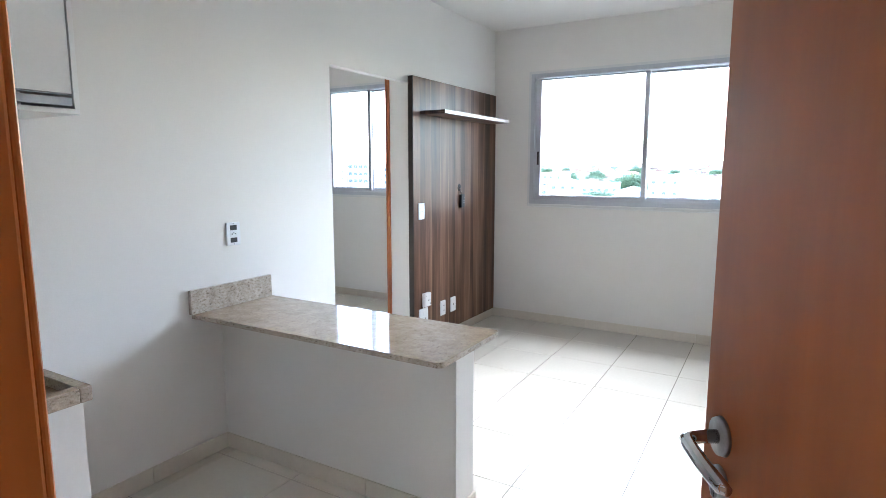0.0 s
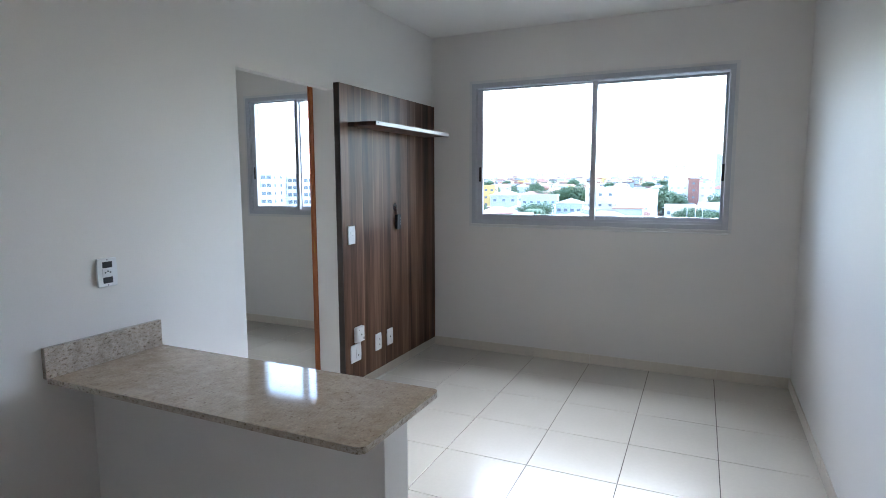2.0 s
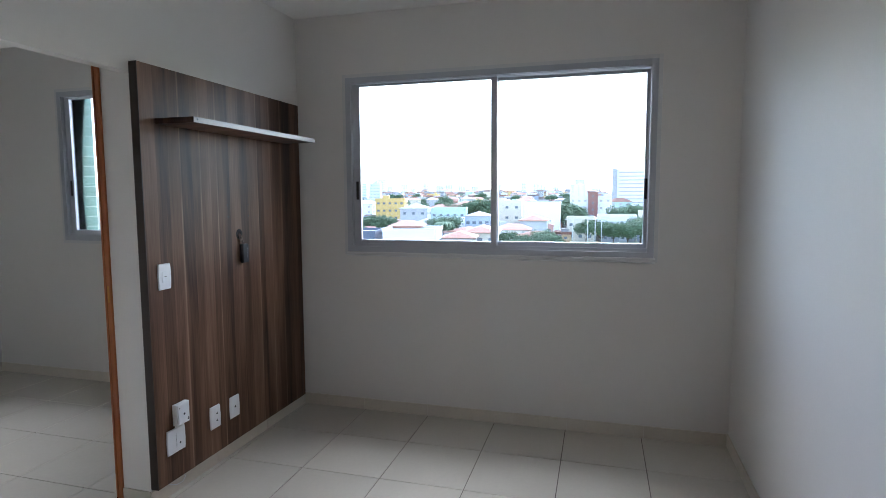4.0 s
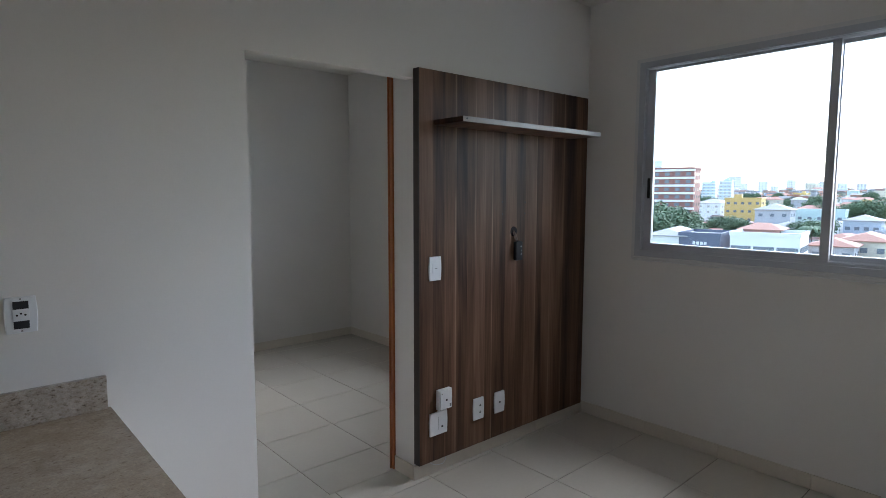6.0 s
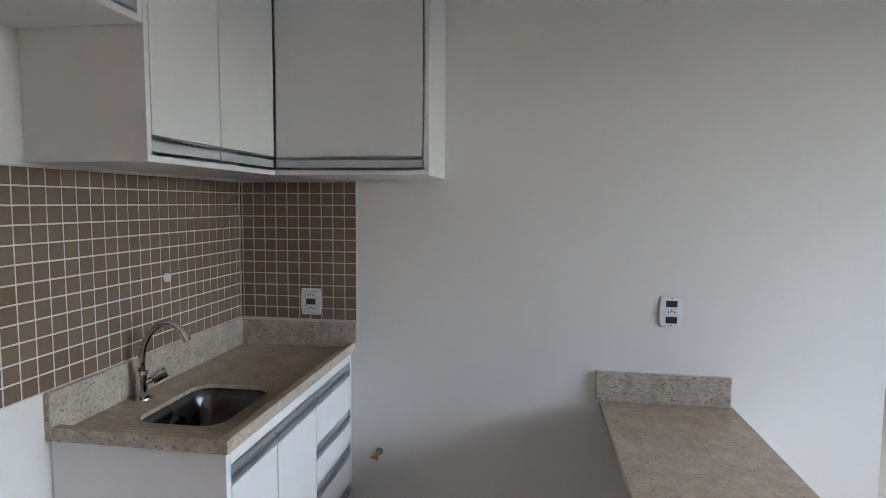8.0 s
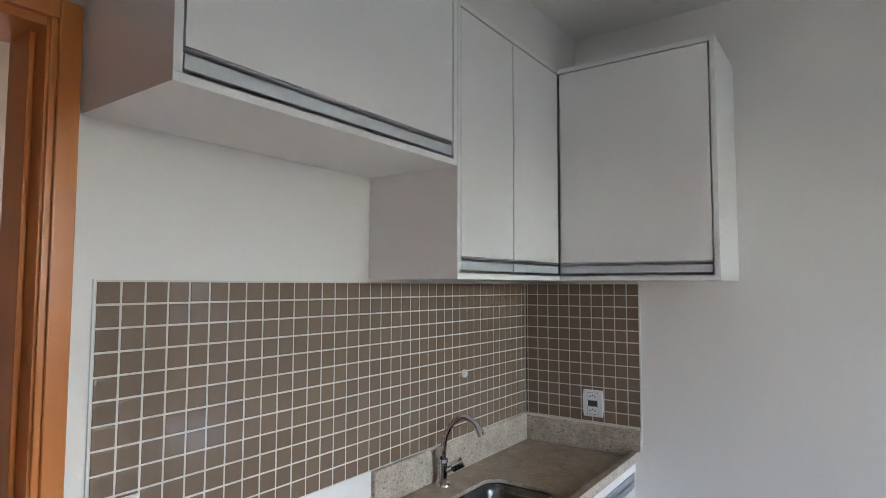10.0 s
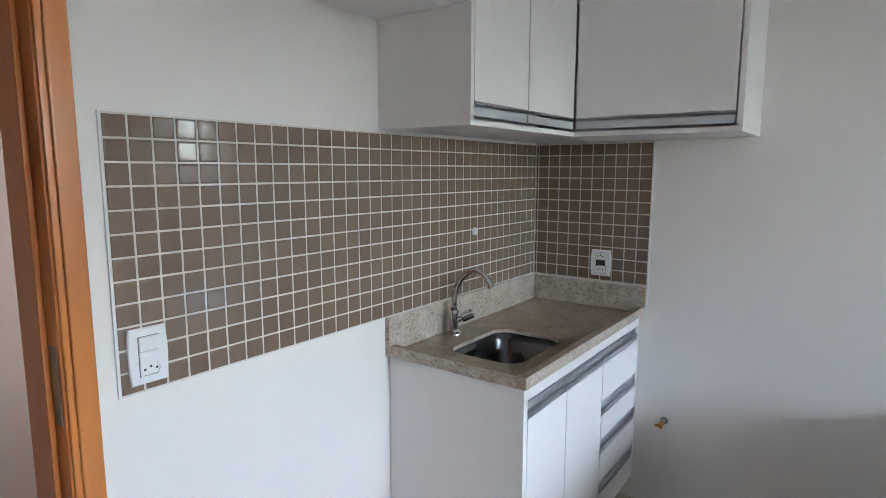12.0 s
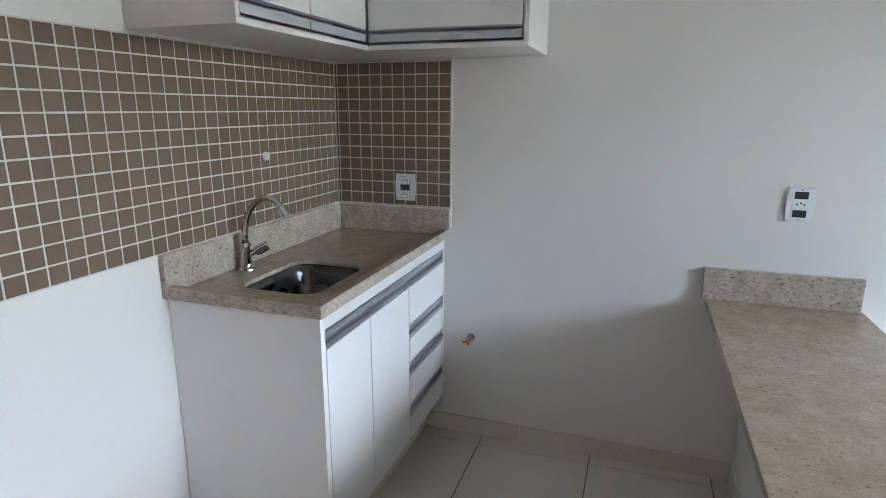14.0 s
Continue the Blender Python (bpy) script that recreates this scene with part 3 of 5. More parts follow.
# ---- TV panel ----
tv = empty("tv_panel", (0.02, 4.13, 0.09), "dark plank-patterned wooden TV wall panel with a shelf", "wall panel")
part("board", boxes(((0.002, 3.414, 0.09), (0.045, 4.82, 2.112)), bevel=0.0015), [PANELWOOD], tv)
part("edge_band", boxes(((0.0015, 3.4115, 0.09), (0.0455, 3.414, 2.112))), PANELEDGE, tv, "dark edge band")
shelf = part("shelf", boxes(((0.0455, 3.505, 1.842), (0.262, 4.64, 1.868)), bevel=0.001), PANELWOOD, tv, "dark wooden floating shelf")
part("shelf_edge", boxes(((0.2622, 3.505, 1.8425), (0.2635, 4.64, 1.8675))), material("greyed_edge_band", (0.24, 0.19, 0.165), 0.35, vary=0.08, scale=10, fine=90), shelf, "paler edge band")
bm = bmesh.new()
add_tube(bm, (0.2625, 3.53, 1.857), (0.2645, 3.53, 1.857), 0.005, None, 12)
part("screw_cap", bm, BLACK, shelf)
bm = bmesh.new()
# a disc on the board; the hole's depth is only its dark colour
c = add_tube(bm, (0.0445, 4.117, 1.283), (0.0462, 4.117, 1.283), 0.029, None, 32)
part("cable_hole", bm, DARKHOLE, tv, "round dark disc for the panel's cable hole")
# black discs on the board: the screw holes' shade put into colour
for y, z in ((4.018, 1.453), (4.021, 1.386), (4.213, 1.45), (4.212, 1.386)):
    bm = bmesh.new()
    add_tube(bm, (0.0445, y, z), (0.0465, y, z), 0.0045, None, 10)
    part("screw_hole", bm, BLACK, tv)

plug = empty("hanging_plug", (0.06, 4.145, 1.12), "black cable plug hanging from the panel's hole", "cable")
bm = bmesh.new()
sweep(bm, [(0.042, 4.117, 1.29), (0.052, 4.117, 1.282), (0.056, 4.122, 1.265), (0.057, 4.13, 1.245), (0.058, 4.138, 1.23)], 0.0035, 8)
sweep(bm, [(0.042, 4.112, 1.285), (0.05, 4.11, 1.275), (0.054, 4.116, 1.25), (0.057, 4.132, 1.228)], 0.003, 8)
part("cable", bm, material("brown_cable", (0.16, 0.1, 0.07), 0.5), plug, "thin brown cable", True)
part("plug_body", boxes(((0.047, 4.113, 1.115), (0.072, 4.168, 1.225)), bevel=0.007), material("black_rubber", (0.007, 0.007, 0.008), 0.6), plug)
part("plug_tag", boxes(((0.0472, 4.1685, 1.14), (0.06, 4.174, 1.205)), bevel=0.002), material("grey_tag", (0.12, 0.12, 0.125), 0.5), plug, "grey tag")
for z in (1.15, 1.172, 1.195):
    part("pin", boxes(((0.0722, 4.15, z), (0.0733, 4.155, z + 0.004))), PLASTIC, plug)


# ---- switches and sockets ----
def plate_mesh(w, h, d, bow=0.004):
    """A wall plate: its long sides bow out a little, its face is domed. Lies in the yz plane, facing +x."""
    bm = bmesh.new()
    nz = 8
    out = [(-w / 2 - bow * (1 - (2 * k / nz - 1) ** 2), -h / 2 + h * k / nz) for k in range(nz + 1)]
    out += [(-p[0], p[1]) for p in reversed(out)]
    rings = []
    for x, s in ((0, 1.0), (d * 0.6, 1.0), (d, 0.955)):
        rings.append([bm.verts.new((x, y * s, z * s)) for y, z in out])
    for a, b in zip(rings, rings[1:]):
        for i in range(len(out)):
            j = (i + 1) % len(out)
            bm.faces.new((a[i], a[j], b[j], b[i]))
    bm.faces.new(rings[-1])
    bm.faces.new(rings[0][::-1])
    bmesh.ops.recalc_face_normals(bm, faces=bm.faces)
    return bm


def place(bm, m):
    bmesh.ops.transform(bm, matrix=m, verts=bm.verts)
    return bm


def facing(kind, a, b, z, off):
    """Pose of a plate: on the left wall (x) or on the kitchen wall (y)."""
    return pose(off, a, z) if kind == "x" else pose(a, off, z, 0, 0, 90)


# pin holes are raised discs, their inner shade put into the black
def round_holes(bm, pts, r, x):
    for y, z in pts:
        add_tube(bm, (x - 0.0015, y, z), (x + 0.0008, y, z), r, None, 12)
    return bm


def wall_plate(name, m, w, h, label, category, kind):
    p = empty(name, m.translation, label, category)
    d = 0.008
    part("cover_plate", place(plate_mesh(w, h, d), m), PLASTIC, p)
    if kind == "open":
        # three modules: an outlet between two empty slots, their inner shade a black block
        for z in (0.032, -0.032):
            part("empty_slot", place(boxes(((d - 0.002, -0.021, z - 0.0125), (d + 0.0006, 0.021, z + 0.0125))), m), BLACK, p, "dark empty module slot")
        part("outlet_insert", place(boxes(((d - 0.002, -0.0225, -0.0155), (d + 0.0025, 0.0225, 0.0155)), bevel=0.001), m), PLASTIC, p)
        part("pin_holes", place(round_holes(bmesh.new(), ((-0.011, 0), (0, 0.005), (0.011, 0)), 0.0032, d + 0.0025), m), BLACK, p)
        for z in (0.052, -0.052):
            part("screw", place(round_holes(bmesh.new(), ((0, z),), 0.003, d), m), STEEL, p)
    if kind == "twin":
        # an outlet above and below one empty slot, its inner shade a black block
        part("empty_slot", place(boxes(((d - 0.002, -0.021, -0.0115), (d + 0.0006, 0.021, 0.0115))), m), BLACK, p, "dark empty module slot")
        for z in (0.029, -0.029):
            part("module_gap_shade", place(boxes(((d - 0.002, -0.024, z - 0.0165), (d + 0.0004, 0.024, z + 0.0165))), m), SHADOWGAP, p)
            part("outlet_insert", place(boxes(((d - 0.002, -0.0225, z - 0.015), (d + 0.0025, 0.0225, z + 0.015)), bevel=0.001), m), PLASTIC, p)
            part("pin_holes", place(round_holes(bmesh.new(), ((-0.011, z), (0, z + 0.005), (0.011, z)), 0.0032, d + 0.0025), m), BLACK, p)
    if kind == "combo":
        part("insert_gap_shade", place(boxes(((d - 0.002, -0.0225, -0.044), (d + 0.0012, 0.0225, 0.044))), m), SHADOWGAP, p)
        part("rocker", place(boxes(((d, -0.0213, 0.012), (d + 0.0055, 0.0213, 0.043)), bevel=0.0015), m), PLASTIC, p, "white rocker switch")
        part("outlet_insert", place(boxes(((d, -0.0213, -0.043), (d + 0.0045, 0.0213, 0.0108)), bevel=0.001), m), PLASTIC, p)
        part("pin_holes", place(round_holes(bmesh.new(), ((-0.013, -0.028), (0, -0.023), (0.013, -0.028)), 0.0028, d + 0.0045), m), BLACK, p)
        bm = bmesh.new()
        sweep(bm, [(d + 0.0045, -0.016, -0.041), (d + 0.0045, 0.014, -0.041), (d + 0.0045, 0.02, -0.029), (d + 0.0045, 0.014, -0.017)], 0.0007, 6)
        part("outlet_rim", place(bm, m), BLACK, p)
    if kind == "switch":
        part("rocker", place(boxes(((d - 0.002, -0.02, -0.026), (d + 0.003, 0.02, 0.026)), bevel=0.0015), m), PLASTIC, p, "white rocker switch")
        part("mark", place(boxes(((d + 0.003, -0.008, 0.0), (d + 0.0034, 0.008, 0.0025))), m), STEEL, p)
    if kind == "two":
        for z in (0.02, -0.02):
            part("outlet_insert", place(boxes(((d - 0.002, -0.017, z - 0.013), (d + 0.001, 0.017, z + 0.013)), bevel=0.001), m), PLASTIC, p)
            part("pin_holes", place(round_holes(bmesh.new(), ((0.004, z), (0.012, z + 0.003), (0.012, z - 0.004)), 0.0032, d + 0.001), m), BLACK, p)
    if kind == "antenna":
        part("socket", place(round_holes(bmesh.new(), ((0, 0),), 0.0065, d), m), BLACK, p, "dark coaxial socket")
    if kind == "square":
        part("divider", place(boxes(((d, -0.004, -0.035), (d + 0.0006, -0.003, 0.035))), m), STEEL, p)
        part("socket_insert", place(boxes(((d - 0.002, 0.0, -0.034), (d + 0.001, 0.04, 0.034)), bevel=0.001), m), PLASTIC, p)
        part("socket", place(round_holes(bmesh.new(), ((0.022, -0.02),), 0.006, d + 0.001), m), BLACK, p)
    return p


FX = 0.0455
wall_plate("light_switch", pose(FX, 3.514, 1.118), 0.074, 0.124, "white light switch on the dark wooden panel", "switch", "switch")
wall_plate("wall_socket", pose(FX, 3.836, 0.296), 0.076, 0.124, "white double outlet on the dark wooden panel", "outlet", "two")
wall_plate("antenna_socket", pose(FX, 4.007, 0.294), 0.078, 0.124, "white antenna outlet on the dark wooden panel", "outlet", "antenna")
wall_plate("telephone_socket", pose(FX, 3.538, 0.292), 0.118, 0.124, "wide white socket plate low on the wooden panel", "outlet", "square")
ibox = empty("surface_socket_box", (FX, 3.572, 0.42), "white surface-mounted telephone box on the wooden panel", "outlet")
part("box", boxes(((FX, 3.524, 0.367), (FX + 0.026, 3.614, 0.474)), bevel=0.003), PLASTIC, ibox)
part("lid", boxes(((FX + 0.0262, 3.53, 0.372), (FX + 0.031, 3.608, 0.469)), bevel=0.002), PLASTIC, ibox)
part("socket", round_holes(bmesh.new(), ((3.572, 0.418),), 0.006, FX + 0.0312), BLACK, ibox)
for sy, sz in ((3.54, 0.455), (3.6, 0.388)):
    part("screw", round_holes(bmesh.new(), ((sy, sz),), 0.004, FX + 0.0312), STEEL, ibox)
part("jack", boxes(((FX + 0.028, 3.594, 0.38), (FX + 0.0318, 3.604, 0.394))), BLACK, ibox)
bm = bmesh.new()
sweep(bm, [(FX + 0.006, 3.535, 0.368), (FX + 0.008, 3.532, 0.362), (FX + 0.006, 3.53, 0.352)], 0.003, 8)
part("cable", bm, PLASTIC, ibox, "short white cable", True)
bm = bmesh.new()
sweep(bm, [(0.02, 3.49, 0.092), (0.035, 3.5, 0.075), (0.045, 3.53, 0.062), (0.048, 3.57, 0.06), (0.04, 3.6, 0.07), (0.02, 3.61, 0.092)], 0.0022, 8)
thing("loose_wire", bm, PLASTIC, "thin white wire looping under the TV panel", "cable", smooth=True)

wall_plate("bar_outlet", pose(0.0005, 1.795, 1.111), 0.082, 0.118, "white outlet plate with empty slots above the bar", "outlet", "open")
wall_plate("counter_outlet", pose(0.0075, 0.328, 1.104), 0.082, 0.112, "white outlet plate on brown mosaic tiles", "outlet", "twin")
wall_plate("door_switch", pose(1.808, 0.0075, 1.106, 0, 0, 90), 0.078, 0.122, "white switch and outlet plate on brown mosaic", "switch", "combo")


# ---- sink counter ----
CX, CY, CZ0, CZ1 = 1.04, 0.517, 0.897, 0.934
SZ = 0.911                               # the wet surface, sunk behind a raised rim
SX0, SX1, SY0, SY1 = 0.563, 0.908, 0.152, 0.414
FAX, FAY = 0.735, 0.06


def loop(x0, x1, y0, y1, r, n=6):
    out = []
    for cx, cy, a0 in ((x0 + r, y0 + r, 180), (x1 - r, y0 + r, 270), (x1 - r, y1 - r, 0), (x0 + r, y1 - r, 90)):
        out += [(cx + r * math.cos(radians(a0 + 90 * k / n)), cy + r * math.sin(radians(a0 + 90 * k / n))) for k in range(n + 1)]
    return out


def slab_with_hole(x0, x1, y0, y1, z0, z1, hole):
    """A slab whose top and bottom are rings of quads from the outline to the hole."""
    n = len(hole)
    cx, cy = sum(p[0] for p in hole) / n, sum(p[1] for p in hole) / n
    outer = []
    for hx, hy in hole:
        dx, dy = hx - cx, hy - cy
        s = min([(x1 - cx) / dx if dx > 1e-9 else 1e9, (x0 - cx) / dx if dx < -1e-9 else 1e9, (y1 - cy) / dy if dy > 1e-9 else 1e9, (y0 - cy) / dy if dy < -1e-9 else 1e9])
        outer.append((cx + dx * s, cy + dy * s))
    for c in ((x0, y0), (x1, y0), (x1, y1), (x0, y1)):
        k = min(range(n), key=lambda i: (outer[i][0] - c[0]) ** 2 + (outer[i][1] - c[1]) ** 2)
        outer[k] = c
    bm = bmesh.new()
    rings = [[bm.verts.new((x, y, z)) for x, y in pts] for pts, z in ((outer, z0), (outer, z1), (hole, z1), (hole, z0))]
    for a, b in zip(rings, rings[1:] + rings[:1]):
        for i in range(n):
            j = (i + 1) % n
            bm.faces.new((a[i], a[j], b[j], b[i]))
    bmesh.ops.recalc_face_normals(bm, faces=bm.faces)
    es = [e for e in bm.edges if len(e.link_faces) == 2 and e.calc_face_angle(0) > 1.2]
    bmesh.ops.bevel(bm, geom=es, offset=0.003, segments=2, affect="EDGES", profile=0.6)
    return bm


counter = empty("sink_counter", (0.52, 0.26, CZ0), "polished beige granite sink counter with upstands", "countertop")
paler_edges(part("slab", slab_with_hole(0.0005, CX - 0.0285, 0.0005, CY - 0.0285, CZ0, SZ, loop(SX0, SX1, SY0, SY1, 0.06)), GRANITE, counter))
paler_edges(part("rim_front", boxes(((0.0005, CY - 0.028, CZ0), (CX, CY, CZ1)), bevel=0.003), GRANITE, counter, "raised granite rim along the front"))
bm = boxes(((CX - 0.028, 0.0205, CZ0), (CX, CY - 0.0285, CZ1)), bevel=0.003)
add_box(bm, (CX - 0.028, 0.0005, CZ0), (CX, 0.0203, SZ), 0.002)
paler_edges(part("rim_side", bm, GRANITE, counter, "raised granite rim at the open end"))
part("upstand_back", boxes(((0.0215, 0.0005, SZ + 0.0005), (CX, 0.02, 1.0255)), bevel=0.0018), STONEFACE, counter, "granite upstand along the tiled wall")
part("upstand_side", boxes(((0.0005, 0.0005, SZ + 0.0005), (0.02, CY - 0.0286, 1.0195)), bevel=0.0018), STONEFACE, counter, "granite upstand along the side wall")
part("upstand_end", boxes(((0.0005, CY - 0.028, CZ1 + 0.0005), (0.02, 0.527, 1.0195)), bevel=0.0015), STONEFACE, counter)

sink = empty("sink", ((SX0 + SX1) / 2, (SY0 + SY1) / 2, 0.78), "stainless steel undermount sink bowl", "sink")
bm = bmesh.new()
levels = ((0.006, CZ0 - 0.002, 0.064), (0.004, CZ0 - 0.003, 0.062), (-0.004, CZ0 - 0.03, 0.06), (-0.016, 0.79, 0.06), (-0.026, 0.77, 0.06), (-0.05, 0.762, 0.05))
rings = []
for g, z, r in levels:
    rings.append([bm.verts.new((x, y, z)) for x, y in loop(SX0 - g, SX1 + g, SY0 - g, SY1 + g, r)])
for a, b in zip(rings, rings[1:]):
    for i in range(len(a)):
        j = (i + 1) % len(a)
        bm.faces.new((a[i], b[i], b[j], a[j]))
bm.faces.new(rings[-1])
bmesh.ops.recalc_face_normals(bm, faces=bm.faces)
bmesh.ops.reverse_faces(bm, faces=bm.faces)
bmesh.ops.solidify(bm, geom=bm.faces, thickness=0.0012)
part("bowl", bm, BOWL, sink, smooth=True)
bm = bmesh.new()
mx, my = (SX0 + SX1) / 2, (SY0 + SY1) / 2
add_tube(bm, (mx, my, 0.7635), (mx, my, 0.768), 0.05, 0.044, 32)
add_tube(bm, (mx, my, 0.768), (mx, my, 0.776), 0.022, 0.018, 24)
part("drain_strainer", bm, CHROME, sink, "round steel drain strainer")

tap = empty("faucet", (FAX, FAY, SZ), "chrome gooseneck faucet with a side lever", "faucet")
bm = bmesh.new()
add_tube(bm, (FAX, FAY, SZ), (FAX, FAY, SZ + 0.004), 0.028, 0.027, 32)
add_tube(bm, (FAX, FAY, SZ + 0.004), (FAX, FAY, SZ + 0.009), 0.026, 0.019, 32)
part("base_ring", bm, CHROME, tap, smooth=False)
bm = bmesh.new()
add_tube(bm, (FAX, FAY, SZ + 0.009), (FAX, FAY, SZ + 0.074), 0.0155, 0.015, 28)
add_tube(bm, (FAX, FAY, SZ + 0.074), (FAX, FAY, SZ + 0.078), 0.0135, 0.0135, 28)
add_tube(bm, (FAX, FAY, SZ + 0.078), (FAX, FAY, SZ + 0.09), 0.018, 0.0165, 28)
part("body", bm, CHROME, tap)
bm = bmesh.new()
sd = Vector((-0.4, 0.916, 0)).normalized()
foot = Vector((FAX, FAY, SZ + 0.088))
line = [foot + sd * u + Vector((0, 0, z)) for u, z in ((0, 0), (0.001, 0.03), (0.004, 0.058), (0.011, 0.086), (0.023, 0.112), (0.037, 0.13), (0.053, 0.142), (0.07, 0.147), (0.087, 0.145), (0.103, 0.137), (0.117, 0.123), (0.127, 0.104))]
sweep(bm, line, 0.0108, 16)
part("spout", bm, CHROME, tap, "curved chrome spout", True)
bm = bmesh.new()
tip = line[-1] + (line[-1] - line[-2]) * 0.35
add_tube(bm, line[-2] + (line[-1] - line[-2]) * 0.3, tip, 0.0128, 0.0142, 20)
add_tube(bm, tip, tip + (line[-1] - line[-2]) * 0.5, 0.0142, 0.0135, 20)
part("aerator", bm, CHROME, tap)
bm = bmesh.new()
hd = Vector((-0.6, 0.68, 0.42)).normalized()
hb = Vector((FAX, FAY, SZ + 0.044))
add_tube(bm, hb, hb + hd * 0.034, 0.0105, 0.0105, 20)
q = hd.to_track_quat("Z", "Y").to_matrix().to_4x4()
add_box(bm, (-0.021, -0.013, 0.031), (0.021, 0.013, 0.078), 0.005, 3, Matrix.Translation(hb) @ q)
part("handle", bm, CHROME, tap, "chrome turn handle")


# ---- base cabinet ----
BY1 = 0.502
base = empty("base_cabinet", (0.52, 0.25, 0.155), "white laminate sink cabinet with aluminium pulls", "cabinet")
for nm, lo, hi in (("bottom_panel", (0.0245, 0.003, 0.156), (0.9995, 0.482, 0.174)), ("side_panel", (1.0, 0.003, 0.156), (1.022, BY1, CZ0 - 0.002)),
                   ("side_panel", (0.006, 0.003, 0.156), (0.024, BY1, CZ0 - 0.002)), ("back_panel", (0.0245, 0.003, 0.1745), (0.9995, 0.01, 0.88)),
                   ("divider", (0.4, 0.0105, 0.1745), (0.418, 0.478, 0.75))):
    part(nm, boxes((lo, hi), bevel=0.001), MDF, base)
part("top_rail", boxes(((0.0245, 0.484, 0.853), (0.9995, BY1, CZ0 - 0.003)), bevel=0.0008), MDF, base)


def pull(x0, x1, z0, z1, y, parent, axis="y"):
    """Aluminium pull profile: a hollow with a lip below and a shade line above."""
    bm = bmesh.new()
    prof = [(-0.001, 0), (0.0005, 0.03), (0.0, 0.34), (0.0035, 0.39), (0.0035, 0.47), (-0.004, 0.52), (-0.0075, 0.66), (-0.006, 0.91), (-0.012, 0.92), (-0.0125, 0.99), (-0.003, 1.0)]
    if z1 < z0:
        # the wall cabinets' strip: a flat band between two open shade lines, under a slim lip
        bars = ((z1 + 0.0085, z0 - 0.0105, -0.0015), (z0 - 0.0028, z0 - 0.0006, 0.0005))
        if axis == "y":
            bm2 = boxes(*[((x0, y - 0.014, a), (x1, y + d, b)) for a, b, d in bars], bevel=0.0008)
        else:
            bm2 = boxes(*[((y - 0.014, x0, a), (y + d, x1, b)) for a, b, d in bars], bevel=0.0008)
        bm.free()
        return part("pull_profile", bm2, PALEPROFILE, parent, "satin aluminium pull profile")

    def at(u, d, f):
        z = z0 + (z1 - z0) * f
        return (u, y + d, z) if axis == "y" else (y + d, u, z)
    a = [bm.verts.new(at(x0, d, f)) for d, f in prof]
    b = [bm.verts.new(at(x1, d, f)) for d, f in prof]
    for i in range(len(prof) - 1):
        bm.faces.new((a[i], b[i], b[i + 1], a[i + 1]))
    bmesh.ops.solidify(bm, geom=bm.faces, thickness=0.0015)
    ob = part("pull_profile", bm, PROFILE, parent, "satin aluminium pull profile")
    return ob


def front(name, x0, x1, z0, z1, y, parent, axis="y", pull_at="top", h=0.052):
    """A laminate front with its pull profile along the top or bottom edge."""
    g = 0.0028
    a, b = (z0, z1 - h) if pull_at == "top" else (z0 + h, z1)
    lo, hi = ((x0 + g, y - 0.017, a + g), (x1 - g, y, b - g)) if axis == "y" else ((y - 0.017, x0 + g, a + g), (y, x1 - g, b - g))
    d = part(name, boxes((lo, hi), bevel=0.001), MDF, parent)
    if pull_at == "top":
        pull(x0 + g, x1 - g, z1 - h, z1, y, d, axis)
    else:
        pull(x0 + g, x1 - g, z0 + h, z0, y, d, axis)
    return d


front("door", 0.727, 0.999, 0.176, 0.848, BY1, base)
front("door", 0.409, 0.727, 0.176, 0.848, BY1, base)
for z0, z1 in ((0.648, 0.848), (0.497, 0.648), (0.327, 0.497), (0.176, 0.327)):
    front("drawer", 0.026, 0.409, z0, z1, BY1, base)

plinth = empty("cabinet_plinth", (0.48, 0.2, 0), "cream tiled masonry plinth under the sink cabinet", "plinth", kind="structure")
part("core", boxes(((0.0, 0.0, 0), (0.955, 0.405, 0.155))), MGROUT, plinth)
for x0, x1 in ((0.0, 0.085), (0.087, 0.541), (0.543, 0.965)):
    part("plinth_tile", boxes(((x0, 0.4055, 0.0), (x1, 0.414, 0.154)), bevel=0.0008), SKIRT, plinth)
part("plinth_tile", boxes(((0.9555, 0.0, 0.0), (0.965, 0.4048, 0.154)), bevel=0.0008), SKIRT, plinth)


# ---- wall cabinets ----
UB, UT, UY, UX = 1.622, 2.44, 0.34, 0.366


